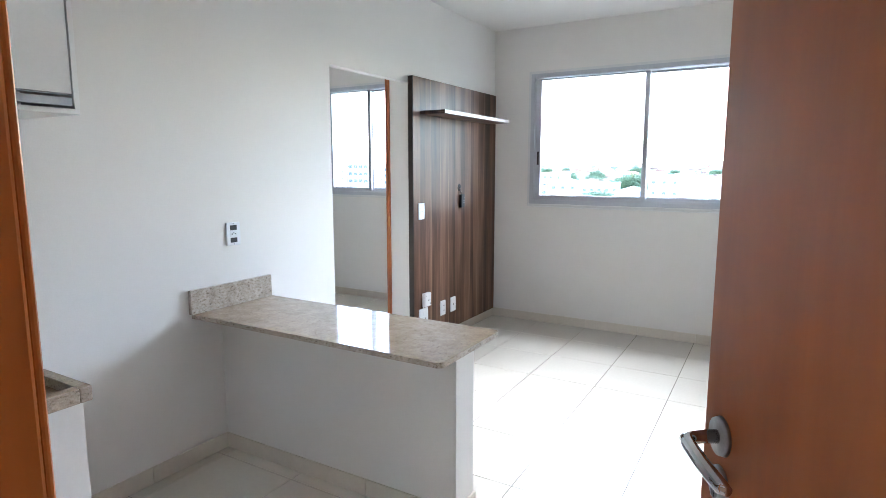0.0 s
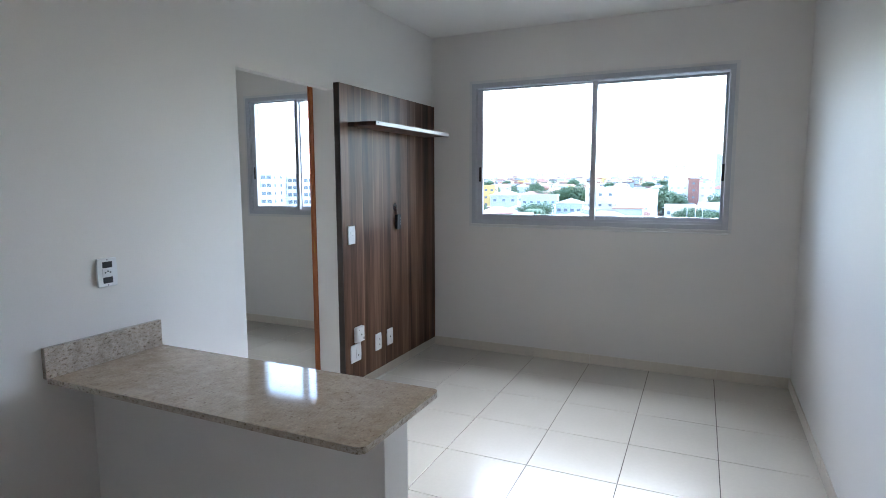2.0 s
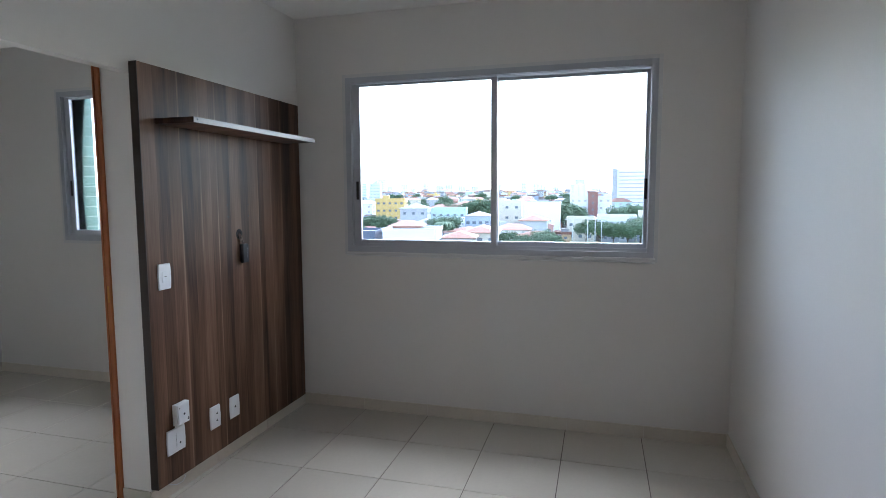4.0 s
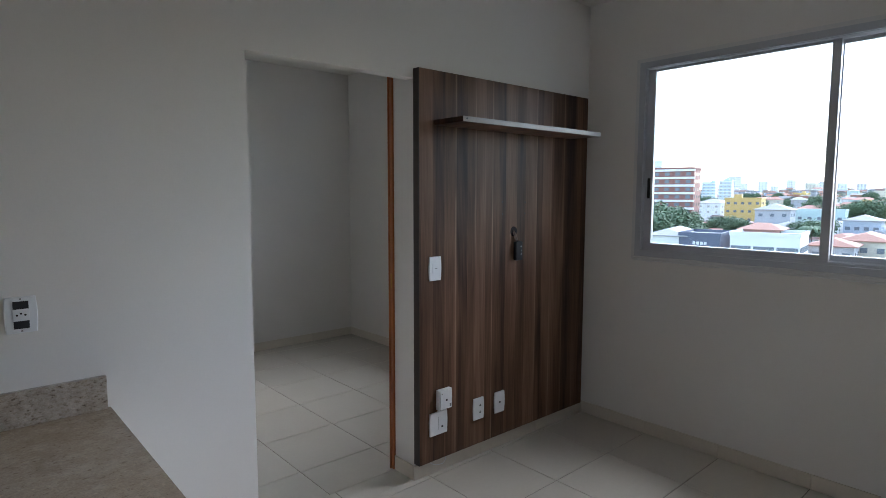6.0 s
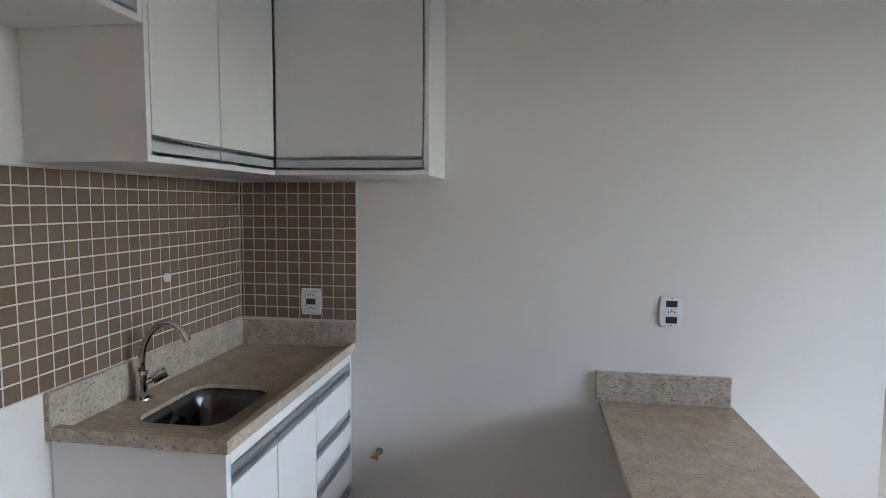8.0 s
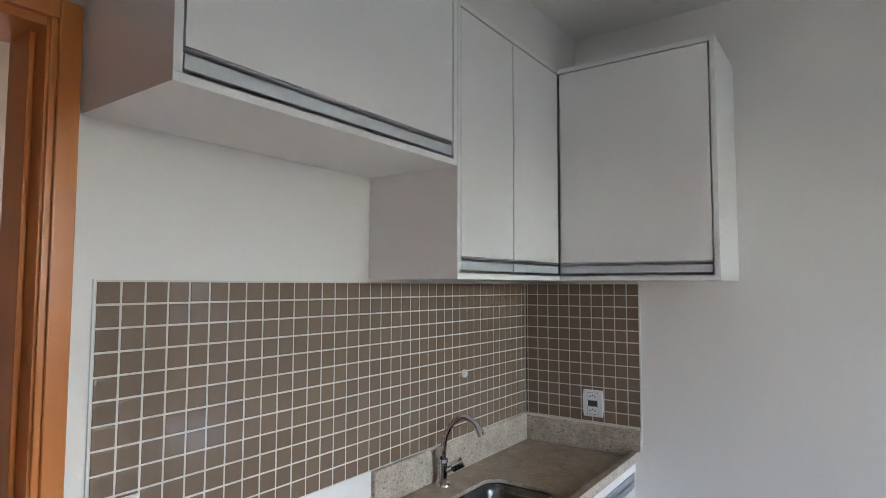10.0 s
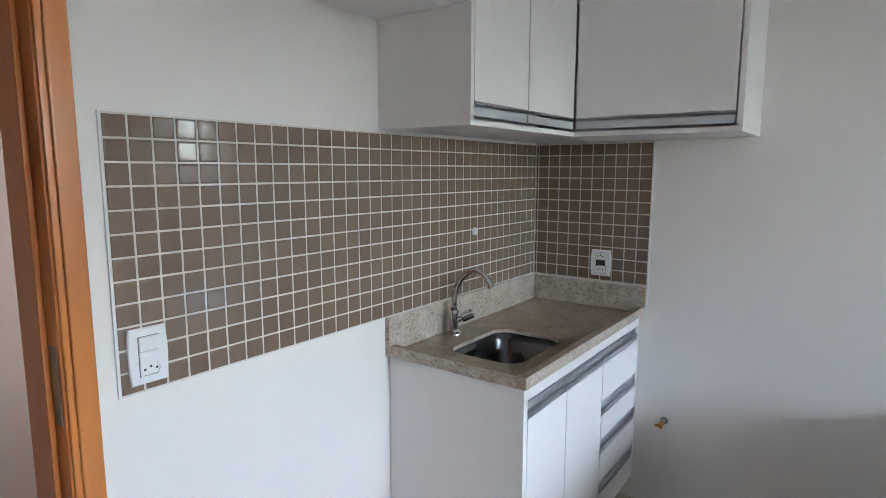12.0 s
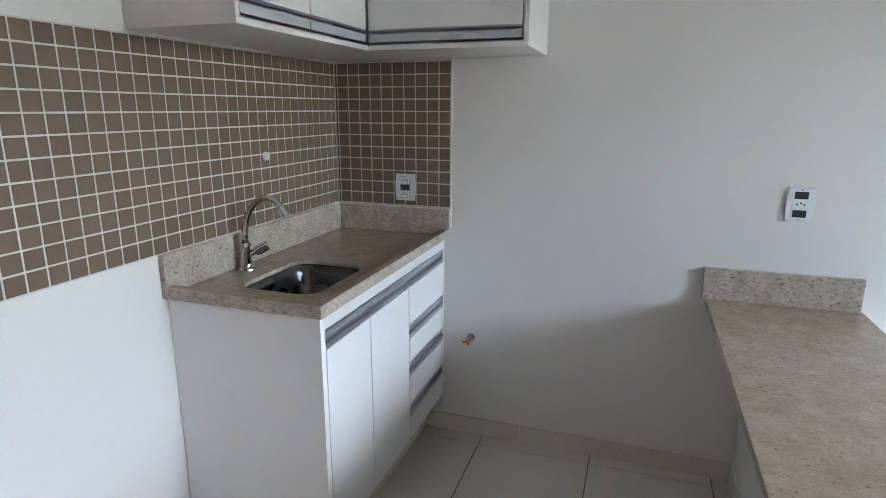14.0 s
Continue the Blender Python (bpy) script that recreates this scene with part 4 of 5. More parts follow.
def corner_cabinet():
    c = empty("corner_wall_cabinet", (0.4, 0.2, UB), "white L-shaped wall cabinet with aluminium pulls", "cabinet")
    t = 0.017
    for nm, lo, hi in (("bottom_panel", (0.002, 0.002, UB), (1.06, UY, UB + t)), ("bottom_panel", (0.002, UY + 0.0002, UB), (UX, 0.9, UB + t)),
                       ("top_panel", (0.002, 0.002, UT - t), (1.06, UY, UT)), ("top_panel", (0.002, UY + 0.0002, UT - t), (UX, 0.9, UT)),
                       ("side_panel", (1.06 - t, 0.002, UB + t), (1.06, UY, UT - t)), ("side_panel", (0.002, 0.9 - t, UB + t), (UX, 0.9, UT - t)),
                       ("back_panel", (0.009, 0.002, UB + t), (1.06 - t, 0.008, UT - t)), ("back_panel", (0.002, 0.009, UB + t), (0.008, 0.9 - t, UT - t))):
        part(nm, boxes((lo, hi), bevel=0.0008), MDF, c)
    front("door", 0.725, 1.0415, UB + 0.018, UT - 0.019, UY - 0.001, c, pull_at="bottom", h=0.045)
    front("door", UX + 0.002, 0.725, UB + 0.018, UT - 0.019, UY - 0.001, c, pull_at="bottom", h=0.045)
    front("door", UY + 0.002, 0.8805, UB + 0.018, UT - 0.019, UX - 0.001, c, axis="x", pull_at="bottom", h=0.045)
    return c


corner_cabinet()
hood = empty("fridge_wall_cabinet", (1.48, 0.17, 1.944), "white flap-door wall cabinet over the fridge space", "cabinet")
for nm, lo, hi in (("bottom_panel", (1.062, 0.002, 1.944), (1.906, UY, 1.961)), ("top_panel", (1.062, 0.002, UT - 0.017), (1.906, UY, UT)),
                   ("side_panel", (1.062, 0.002, 1.961), (1.079, UY, UT - 0.017)), ("side_panel", (1.889, 0.002, 1.961), (1.906, UY, UT - 0.017)),
                   ("back_panel", (1.079, 0.002, 1.961), (1.889, 0.008, UT - 0.017))):
    part(nm, boxes((lo, hi), bevel=0.0008), MDF, hood)
front("flap_door", 1.081, 1.887, 1.962, UT - 0.018, UY - 0.001, hood, pull_at="bottom", h=0.045)

# ---- small fittings ----
valve = empty("gas_valve", (0.0, 0.624, 0.46), "small brass gas tap on the white kitchen wall", "valve")
bm = bmesh.new()
add_tube(bm, (0, 0.624, 0.462), (0.006, 0.624, 0.462), 0.016, 0.013, 18)
add_tube(bm, (0.006, 0.624, 0.462), (0.03, 0.624, 0.462), 0.0085, None, 16)
part("spigot", bm, STEEL, valve)
bm = bmesh.new()
add_tube(bm, (0.03, 0.624, 0.462), (0.052, 0.62, 0.458), 0.0095, 0.008, 12)
add_tube(bm, (0.04, 0.622, 0.465), (0.04, 0.622, 0.44), 0.006, None, 10)
add_box(bm, (0.05, 0.6, 0.452), (0.056, 0.632, 0.462), 0.002)
part("tap_body", bm, BRASS, valve, "brass tap and lever")
bm = bmesh.new()
add_tube(bm, (0.52, 0.006, 1.263), (0.52, 0.0145, 1.263), 0.0165, 0.0145, 24)
add_tube(bm, (0.52, 0.0145, 1.263), (0.52, 0.017, 1.263), 0.006, None, 14)
# near-white and barely metal: the chrome's gleam is put into the colour
thing("pipe_cap", bm, material("gleam_white_chrome", (0.88, 0.88, 0.88), 0.2, metal=0.25, vary=0.02), "round chrome pipe cap on the mosaic wall", "fitting")

# ---- the town below ----
GZ = -16.0
EYE = Vector((2.2, 1.6, 1.53))
rt = random.Random(11)


def spot(az, dist):
    """A place on the ground by its bearing from the window and its distance."""
    a = radians(az)
    return EYE.x + dist * math.sin(a), EYE.y + dist * math.cos(a)


def town_paint(name, c, rough=0.8):
    return material(name, c, rough, vary=0.05, scale=0.4, fine=6, second=tuple(v * 0.82 for v in c))


GRASS = material("park_grass", (0.1, 0.17, 0.045), 0.9, vary=0.2, scale=0.05, fine=0.6, second=(0.15, 0.19, 0.075))
LEAF = material("tree_leaves", (0.07, 0.115, 0.058), 0.8, vary=0.35, scale=0.35, fine=2.5, second=(0.11, 0.155, 0.08))
BARK = material("tree_bark", (0.12, 0.09, 0.06), 0.9, vary=0.2, fine=8)
TERRA = material("terracotta_roof", (0.36, 0.17, 0.115), 0.85, vary=0.2, scale=0.6, fine=5, second=(0.27, 0.15, 0.11))
FIBRE = material("grey_sheet_roof", (0.33, 0.32, 0.31), 0.8, vary=0.12, scale=0.4, fine=5)
WIN = material("dark_window_glass", (0.16, 0.18, 0.2), 0.2, vary=0.1)
POLE = material("galvanised_pole", (0.5, 0.5, 0.5), 0.5, metal=0.3)
WALLS = [town_paint("town_white", (0.72, 0.71, 0.68)), town_paint("town_cream", (0.62, 0.55, 0.43)), town_paint("town_grey", (0.42, 0.42, 0.42)),
         town_paint("town_ochre", (0.6, 0.43, 0.15)), town_paint("town_blue", (0.42, 0.46, 0.5)), town_paint("town_rose", (0.55, 0.3, 0.24)), town_paint("town_mint", (0.5, 0.6, 0.55))]
BRICKRED = town_paint("town_brick_red", (0.24, 0.115, 0.09))
SLATE = town_paint("town_slate_blue", (0.115, 0.125, 0.165))
CYAN = town_paint("town_cyan", (0.5, 0.6, 0.62))
GREENTILE = material("green_facade_tile", (0.1, 0.185, 0.145), 0.3, vary=0.1, scale=3, fine=20, second=(0.12, 0.215, 0.175), per_object=0.12)



def lie(x, y):
    """Height of the land: flat near the flat, a slow rise towards the skyline."""
    d = math.hypot(x - EYE.x, y - EYE.y)
    return GZ + 17.0 * min(1.0, max(0.0, (d - 380) / 900)) ** 1.2


bm = bmesh.new()
bmesh.ops.create_grid(bm, x_segments=140, y_segments=140, size=4200, matrix=Matrix.Translation((0, 1500, 0)))
for v in bm.verts:
    v.co.z = lie(v.co.x, v.co.y)
setting("ground", bm, material("town_ground", (0.2, 0.17, 0.14), 0.95, vary=0.15, scale=0.03, fine=0.5, second=(0.11, 0.14, 0.07)), "pale streets and yards of the town")

BUILT = []
# far panes are paler: the haze of distance is put into their colour
WINFAR = material("window_glass_haze_tint", (0.4, 0.375, 0.34), 0.6, vary=0.1)
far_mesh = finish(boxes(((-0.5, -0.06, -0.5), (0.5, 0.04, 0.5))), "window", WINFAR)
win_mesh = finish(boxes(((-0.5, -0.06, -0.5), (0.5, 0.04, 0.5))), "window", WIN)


def building(x, y, w, d, h, turn, wall, roof="flat", floors=None, cols=None, name="house", label="", band=None, win=(1.3, 1.05), group="", wz=0.5):
    """A house: walls, roof with overhang or parapet, and each window of the sides seen from the flat."""
    BUILT.append((x, y, max(w, d) * 0.62))
    b = empty(name, (x, y, lie(x, y)), label, "building", group)
    b.rotation_euler = (0, 0, radians(turn))

    def child(nm, bmx, mat, lab=""):
        ob = new(nm, finish(bmx, nm, mat))
        ob.parent = b
        if lab:
            ob["label"] = lab
        return ob
    child("wall", boxes(((-w / 2, -d / 2, -1.5), (w / 2, d / 2, h))), wall)
    if roof == "flat":
        bmr = boxes(((-w / 2 - 0.15, -d / 2 - 0.15, h), (w / 2 + 0.15, -d / 2 + 0.15, h + 0.7)), ((-w / 2 - 0.15, d / 2 - 0.15, h), (w / 2 + 0.15, d / 2 + 0.15, h + 0.7)),
                    ((-w / 2 - 0.15, -d / 2 + 0.15, h), (-w / 2 + 0.15, d / 2 - 0.15, h + 0.7)), ((w / 2 - 0.15, -d / 2 + 0.15, h), (w / 2 + 0.15, d / 2 - 0.15, h + 0.7)))
        child("parapet", bmr, wall)
        child("roof", boxes(((-w / 2 + 0.15, -d / 2 + 0.15, h), (w / 2 - 0.15, d / 2 - 0.15, h + 0.1))), FIBRE)
    else:
        mat = TERRA if roof == "terra" else FIBRE
        o, rise = 0.6, min(w, d) * 0.2
        bmr = bmesh.new()
        pts = [(-w / 2 - o, -d / 2 - o, h), (w / 2 + o, -d / 2 - o, h), (w / 2 + o, d / 2 + o, h), (-w / 2 - o, d / 2 + o, h)]
        low = [bmr.verts.new(p) for p in pts]
        up = [bmr.verts.new((p[0], p[1], p[2] + 0.18)) for p in pts]
        inset = min(w, d) * 0.35
        r0, r1 = ((-w / 2 + inset, 0), (w / 2 - inset, 0)) if w >= d else ((0, -d / 2 + inset), (0, d / 2 - inset))
        ra, rb = bmr.verts.new((*r0, h + rise)), bmr.verts.new((*r1, h + rise))
        bmr.faces.new(low[::-1])
        for i in range(4):
            bmr.faces.new((low[i], low[(i + 1) % 4], up[(i + 1) % 4], up[i]))
        if w >= d:
            quads = ((up[0], up[1], rb, ra), (up[1], up[2], rb), (up[2], up[3], ra, rb), (up[3], up[0], ra))
        else:
            quads = ((up[0], up[1], ra), (up[1], up[2], rb, ra), (up[2], up[3], rb), (up[3], up[0], ra, rb))
        for f in quads:
            bmr.faces.new(f)
        child("roof", bmr, mat)
    if roof == "flat" and min(w, d) > 6 and name in ("apartment_house", "apartment_tower", "town_house"):
        a = rt.uniform(-0.3, 0.3) * w
        child("water_tank_house", boxes(((a - 1.6, -1.5, h + 0.1), (a + 1.6, 1.5, h + rt.uniform(1.6, 2.8)))), wall)
    # beyond 330 m the haze-coloured panes take over
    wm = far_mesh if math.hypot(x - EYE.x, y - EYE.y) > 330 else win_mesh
    n = floors or max(1, round(h / 3.0))
    fh = h / n
    if band:
        for k in range(n):
            child("balcony_band", boxes(((-w / 2 - 0.5, -d / 2 - 0.6, k * fh + fh - 0.9), (w / 2 + 0.5, -d / 2, k * fh + fh - 0.05))), band)
    k = cols or max(2, round(w / 3.6))
    kd = max(1, round(d / 4.5))
    for fl in range(n):
        z = (fl + wz) * fh if not band else (fl + 0.36) * fh
        for c in range(k):
            ob = new("window", wm)
            ob.parent, ob.location, ob.scale = b, (-w / 2 + (c + 0.5) * w / k, -d / 2, z), (win[0], 1, win[1])
        side = 1 if (Vector((EYE.x - x, EYE.y - y)).dot(Vector((math.cos(radians(turn)), math.sin(radians(turn))))) > 0) else -1
        for c in range(kd):
            ob = new("window", wm)
            ob.parent, ob.location, ob.rotation_euler, ob.scale = b, (side * w / 2, -d / 2 + (c + 0.5) * d / kd, z), (0, 0, radians(90)), (win[0], 1, win[1])
    return b


def at_bearing(a0, a1, dist, top, depth, wall, turn=0, **kw):
    """A building between two bearings at a distance, its top at a height over the ground."""
    az = (a0 + a1) / 2
    x, y = spot(az, dist)
    w = 2 * dist * math.tan(radians(a1 - a0) / 2)
    return building(x, y + depth / 2, w, depth, top - lie(x, y + depth / 2), -az * 0.5 + turn, wall, **kw)


WHITE, CREAM, GREY, OCHRE, BLUE, ROSE, MINT = WALLS
at_bearing(-32.0, -25.6, 250, 11.0, 14, BRICKRED, floors=9, cols=7, name="apartment_tower", label="red-brown apartment tower with pale balcony bands", band=WHITE, win=(1.8, 1.3))
at_bearing(-31.3, -28.2, 252, 14.0, 8, WHITE, floors=10, cols=2, name="tower_part", label="pale stair core on a red-brown tower")
at_bearing(-24.7, -23.6, 520, 10.0, 10, CYAN, floors=10, cols=3, name="apartment_tower", label="pale blue-green apartment tower", band=WHITE)
at_bearing(-23.3, -22.3, 500, 11.0, 10, CYAN, floors=10, cols=3, name="apartment_tower", label="pale blue-green apartment tower", band=WHITE)
at_bearing(-22.9, -20.0, 300, -1.2, 12, OCHRE, floors=4, cols=5, name="apartment_house", label="yellow four-storey apartment house")
at_bearing(-20.5, -17.8, 245, -4.6, 12, GREY, floors=3, cols=3, name="house", label="grey rendered town house with sheet roof", roof="sheet")
at_bearing(-19.6, -16.8, 200, -9.0, 10, BLUE, floors=2, cols=4, name="house", label="blue town house with a sheet roof", roof="sheet")
at_bearing(-17.4, -13.9, 260, -5.2, 10, MINT, floors=2, cols=5, name="house", label="long pale green two-storey house")
at_bearing(-30.0, -26.6, 128, -7.3, 16, WHITE, floors=2, cols=2, name="warehouse", label="low white warehouse with a sheet roof", roof="sheet")
shop = at_bearing(-26.9, -23.4, 126, -7.0, 12, SLATE, floors=1, cols=2, name="shop_building", label="dark slate-blue shop building", win=(1.2, 1.0))
for k, (u, wd) in enumerate(((-1.2, 0.5), (-0.5, 0.5), (0.2, 0.5), (0.9, 0.5))):
    ob = new("sign_bar", finish(boxes(((u, -6.1, 7.3), (u + wd, -6.02, 7.9))), "sign_bar", WHITE))
    ob.parent = shop
at_bearing(-22.6, -17.2, 122, -6.4, 12, WHITE, floors=1, cols=3, name="white_hall", label="white flat-roofed hall with a dark window strip", win=(3.4, 1.1), wz=0.74)
at_bearing(-21.6, -18.5, 133, -5.9, 7, ROSE, floors=1, cols=3, name="roof_house", label="house with a terracotta roof", roof="terra")
at_bearing(-16.4, -13.2, 140, -9.2, 9, GREY, floors=2, cols=3, name="house", label="grey house with a terracotta hip roof", roof="terra")
at_bearing(-14.3, -11.0, 150, -8.6, 14, CREAM, floors=2, cols=3, name="house", label="cream house with a large terracotta hip roof", roof="terra")
at_bearing(-13.8, -11.7, 300, -3.6, 10, OCHRE, floors=3, cols=4, name="apartment_house", label="yellow flat-roofed apartment house")
at_bearing(-11.2, -8.4, 262, -2.2, 14, CREAM, floors=3, cols=3, name="apartment_house", label="cream flat-roofed apartment block")
at_bearing(-8.3, -4.7, 235, -2.6, 22, WHITE, floors=1, cols=2, name="warehouse", label="large white windowless-looking warehouse", win=(0.6, 0.5))
at_bearing(-8.5, -5.9, 190, -7.3, 10, GREY, floors=1, cols=2, name="house", label="grey house with a terracotta roof", roof="terra")
at_bearing(-11.0, -7.6, 175, -9.4, 9, WHITE, floors=1, cols=4, name="house", label="white bungalow with a terracotta roof", roof="terra")
at_bearing(-14.0, -11.5, 215, -6.8, 10, BLUE, floors=2, cols=4, name="house", label="blue and white town house", roof="sheet")
at_bearing(-3.6, -1.9, 325, -0.4, 12, WHITE, floors=4, cols=3, name="apartment_house", label="white four-storey apartment house")
at_bearing(-1.9, -1.0, 322, 1.8, 12, BRICKRED, floors=5, cols=1, name="apartment_house", label="brick-red stair core of an apartment house")
at_bearing(-1.0, 0.3, 325, -0.4, 12, WHITE, floors=4, cols=2, name="apartment_house", label="white four-storey apartment house")
at_bearing(0.7, 3.9, 400, 16.5, 16, WHITE, floors=13, cols=1, win=(19.0, 0.7), name="apartment_tower", label="tall white apartment tower with dark floor bands")
# separate grey block for the tower's dark left side
at_bearing(0.3, 0.75, 399, 17.5, 14, GREY, floors=11, cols=1, name="tower_part", label="dark grey left side of a white tower")
at_bearing(-3.9, -1.3, 215, -7.6, 10, CREAM, floors=2, cols=3, name="house", label="cream house behind the park")
at_bearing(-1.0, 2.6, 222, -7.2, 12, WHITE, floors=2, cols=4, name="house", label="white building behind the park")
at_bearing(2.8, 6.5, 240, -6.0, 12, CREAM, floors=3, cols=4, name="house", label="cream three-storey apartment house beyond the park")
at_bearing(-3.6, -2.0, 690, 12.0, 14, WHITE, floors=10, cols=3, name="apartment_tower", label="far white tower with a blue core")
at_bearing(-46.0, -42.4, 150, 3.6, 14, WHITE, floors=10, cols=7, win=(1.1, 0.9), name="apartment_block", label="white seven-storey apartment block beside the flat", group="blocks beside the flat")
at_bearing(-42.0, -38.4, 158, 2.8, 14, WHITE, floors=10, cols=7, win=(1.1, 0.9), name="apartment_block", label="white seven-storey apartment block beside the flat", group="blocks beside the flat")
at_bearing(-37.8, -34.5, 165, 2.0, 14, CREAM, floors=10, cols=7, win=(1.1, 0.9), name="apartment_block", label="cream seven-storey apartment block beside the flat", group="blocks beside the flat")

# rows of small houses between the larger ones
def clear(x, y, r):
    return all((x - a) ** 2 + (y - b) ** 2 > (r + c) ** 2 for a, b, c in BUILT)


for dist, count in ((165, 12), (180, 16), (198, 18), (216, 20), (238, 22), (268, 22), (300, 22)):
    for k in range(count):
        az = -32 + 44 * (k + rt.uniform(0.1, 0.9)) / count
        d = dist * rt.uniform(0.96, 1.05)
        x, y = spot(az, d)
        w, dp = rt.uniform(5.5, 10), rt.uniform(6, 10)
        if d < 215 and -6 < az < 6:
            continue
        if clear(x, y, max(w, dp) * 0.55):
            building(x, y, w, dp, rt.choice((3.2, 3.4, 5.5, 6.0)), rt.uniform(-30, 30), rt.choice((WHITE, WHITE, CREAM, GREY, BLUE, MINT, ROSE)), roof=rt.choice(("terra", "terra", "sheet", "sheet", "flat")),
                     name="town_house", label="low town house with a pitched roof", cols=3, group="town houses", win=(1.2, 1.0))
for ring, (dist, count) in enumerate(((345, 15), (395, 17), (450, 18), (530, 20), (620, 22), (740, 24), (900, 26), (1060, 26))):
    for k in range(count):
        az = -33 + 46 * (k + rt.uniform(0.1, 0.9)) / count
        d = dist * rt.uniform(0.95, 1.06)
        w, dp = rt.uniform(9, 20), rt.uniform(9, 14)
        h = rt.choice((4, 6.5, 6.5, 9, 9, 12))
        x, y = spot(az, d)
        building(x, y, w, dp, h, rt.uniform(-25, 25), rt.choice((WHITE, WHITE, WHITE, CREAM, GREY, OCHRE, MINT, ROSE)), roof=rt.choice(("flat", "terra", "terra", "sheet")),
                 name="town_house", label="small town house in the distance", cols=3 if d < 500 else 2, group="town houses", floors=max(1, round(h / 3.2)))
for k in range(34):
    az = -32 + 43 * (k + rt.uniform(0, 1)) / 34
    d = rt.uniform(1200, 1900)
    x, y = spot(az, d)
    building(x, y, rt.uniform(12, 26), 16, rt.uniform(12, 34), rt.uniform(-20, 20), rt.choice((WHITE, WHITE, WHITE, CREAM)), name="far_tower", label="pale tower on the skyline", floors=8, cols=3, win=(2.4, 1.6), group="skyline towers")


def leaf_blob(bm, c, r, n, rnd):
    """A clump: small leaf quads turned every way about a centre, denser towards its skin."""
    for _ in range(n):
        v = Vector((rnd.gauss(0, 1), rnd.gauss(0, 1), rnd.gauss(0, 0.8))).normalized() * r * rnd.uniform(0.55, 1.05)
        p = Vector(c) + v
        s = r * rnd.uniform(0.07, 0.14)
        a = Vector((rnd.uniform(-1, 1), rnd.uniform(-1, 1), rnd.uniform(-0.6, 0.6))).normalized()
        b = a.cross(v.normalized() + Vector((0.01, 0.02, 0.03)) + Vector((rnd.uniform(-0.5, 0.5), rnd.uniform(-0.5, 0.5), rnd.uniform(-0.5, 0.5)))).normalized()
        q = [bm.verts.new(p + a * s + b * s * 0.3), bm.verts.new(p + b * s), bm.verts.new(p - a * s + b * s * 0.2), bm.verts.new(p - b * s * 0.8)]
        bm.faces.new(q)


def tree_meshes(seed, h, r):
    rnd = random.Random(seed)
    tk = bmesh.new()
    th = h * 0.45
    sweep(tk, [(0, 0, -0.2), (0.1, 0.05, th * 0.5), (0.0, 0.1, th), (0.1, 0.0, h * 0.75)], [0.32, 0.25, 0.2, 0.08], 8)
    cr = bmesh.new()
    for k in range(6):
        a = k * 1.05 + rnd.uniform(-0.3, 0.3)
        e = Vector((math.cos(a) * r * 0.6, math.sin(a) * r * 0.6, th + (h - th) * rnd.uniform(0.2, 0.6)))
        sweep(tk, [(0, 0.05, th * rnd.uniform(0.7, 1.0)), e * 0.5 + Vector((0, 0, th * 0.45)), e], [0.14, 0.09, 0.04], 6)
        leaf_blob(cr, e + Vector((0, 0, 0.4)), r * rnd.uniform(0.42, 0.6), 420, rnd)
    for _ in range(5):
        leaf_blob(cr, (rnd.uniform(-0.45, 0.45) * r, rnd.uniform(-0.45, 0.45) * r, h - r * rnd.uniform(0.3, 0.7)), r * rnd.uniform(0.4, 0.6), 420, rnd)
    return finish(tk, "trunk", BARK, True), finish(cr, "crown", LEAF)


KINDS = [tree_meshes(s, 9.0, 4.2) for s in (1, 2, 3)]


def tree(az, dist, height=9.0, group="trees among the houses"):
    x, y = spot(az, dist)
    t = empty("tree", (x, y, lie(x, y)), "broad leafy green tree", "tree", group)
    t.rotation_euler = (0, 0, rt.uniform(0, 6.28))
    s = height / 9.0
    t.scale = (s * rt.uniform(0.95, 1.25), s * rt.uniform(0.95, 1.25), s)
    for nm, me in zip(("trunk", "crown"), rt.choice(KINDS)):
        ob = new(nm, me)
        ob.parent = t


for az, dist, hh in ((-28.6, 165, 13), (-27.2, 172, 13), (-26.0, 180, 12), (-27.9, 190, 14), (-25.2, 168, 10), (-29.6, 170, 12), (-24.4, 150, 7), (-22.8, 210, 10), (-21.6, 215, 9),
                     (-12.4, 285, 15), (-13.1, 290, 13), (-11.6, 300, 13), (-8.9, 148, 6), (-8.0, 152, 6.5), (-7.0, 150, 7), (-6.1, 156, 8), (-5.4, 150, 7), (-7.4, 162, 7), (-6.6, 146, 7), (-9.6, 156, 7),
                     (-0.6, 190, 9), (0.5, 196, 8), (-4.6, 255, 12), (-3.9, 262, 12), (-5.1, 300, 13), (-4.2, 310, 13), (-2.0, 205, 8), (1.8, 185, 9), (3.0, 200, 10), (4.2, 190, 9), (1.0, 260, 12), (2.2, 270, 12),
                     (-3.0, 290, 11), (-16.6, 200, 9), (-15.6, 205, 10), (-18.0, 330, 11), (-9.6, 330, 12), (-10.4, 340, 12), (-7.0, 340, 12), (-6.0, 350, 13), (-15.0, 380, 12), (-20.0, 420, 13), (5.5, 210, 11), (6.5, 260, 12)):
    tree(az, dist, hh)
for k in range(40):
    tree(rt.uniform(-33, 9), rt.uniform(360, 800), rt.uniform(10, 15))

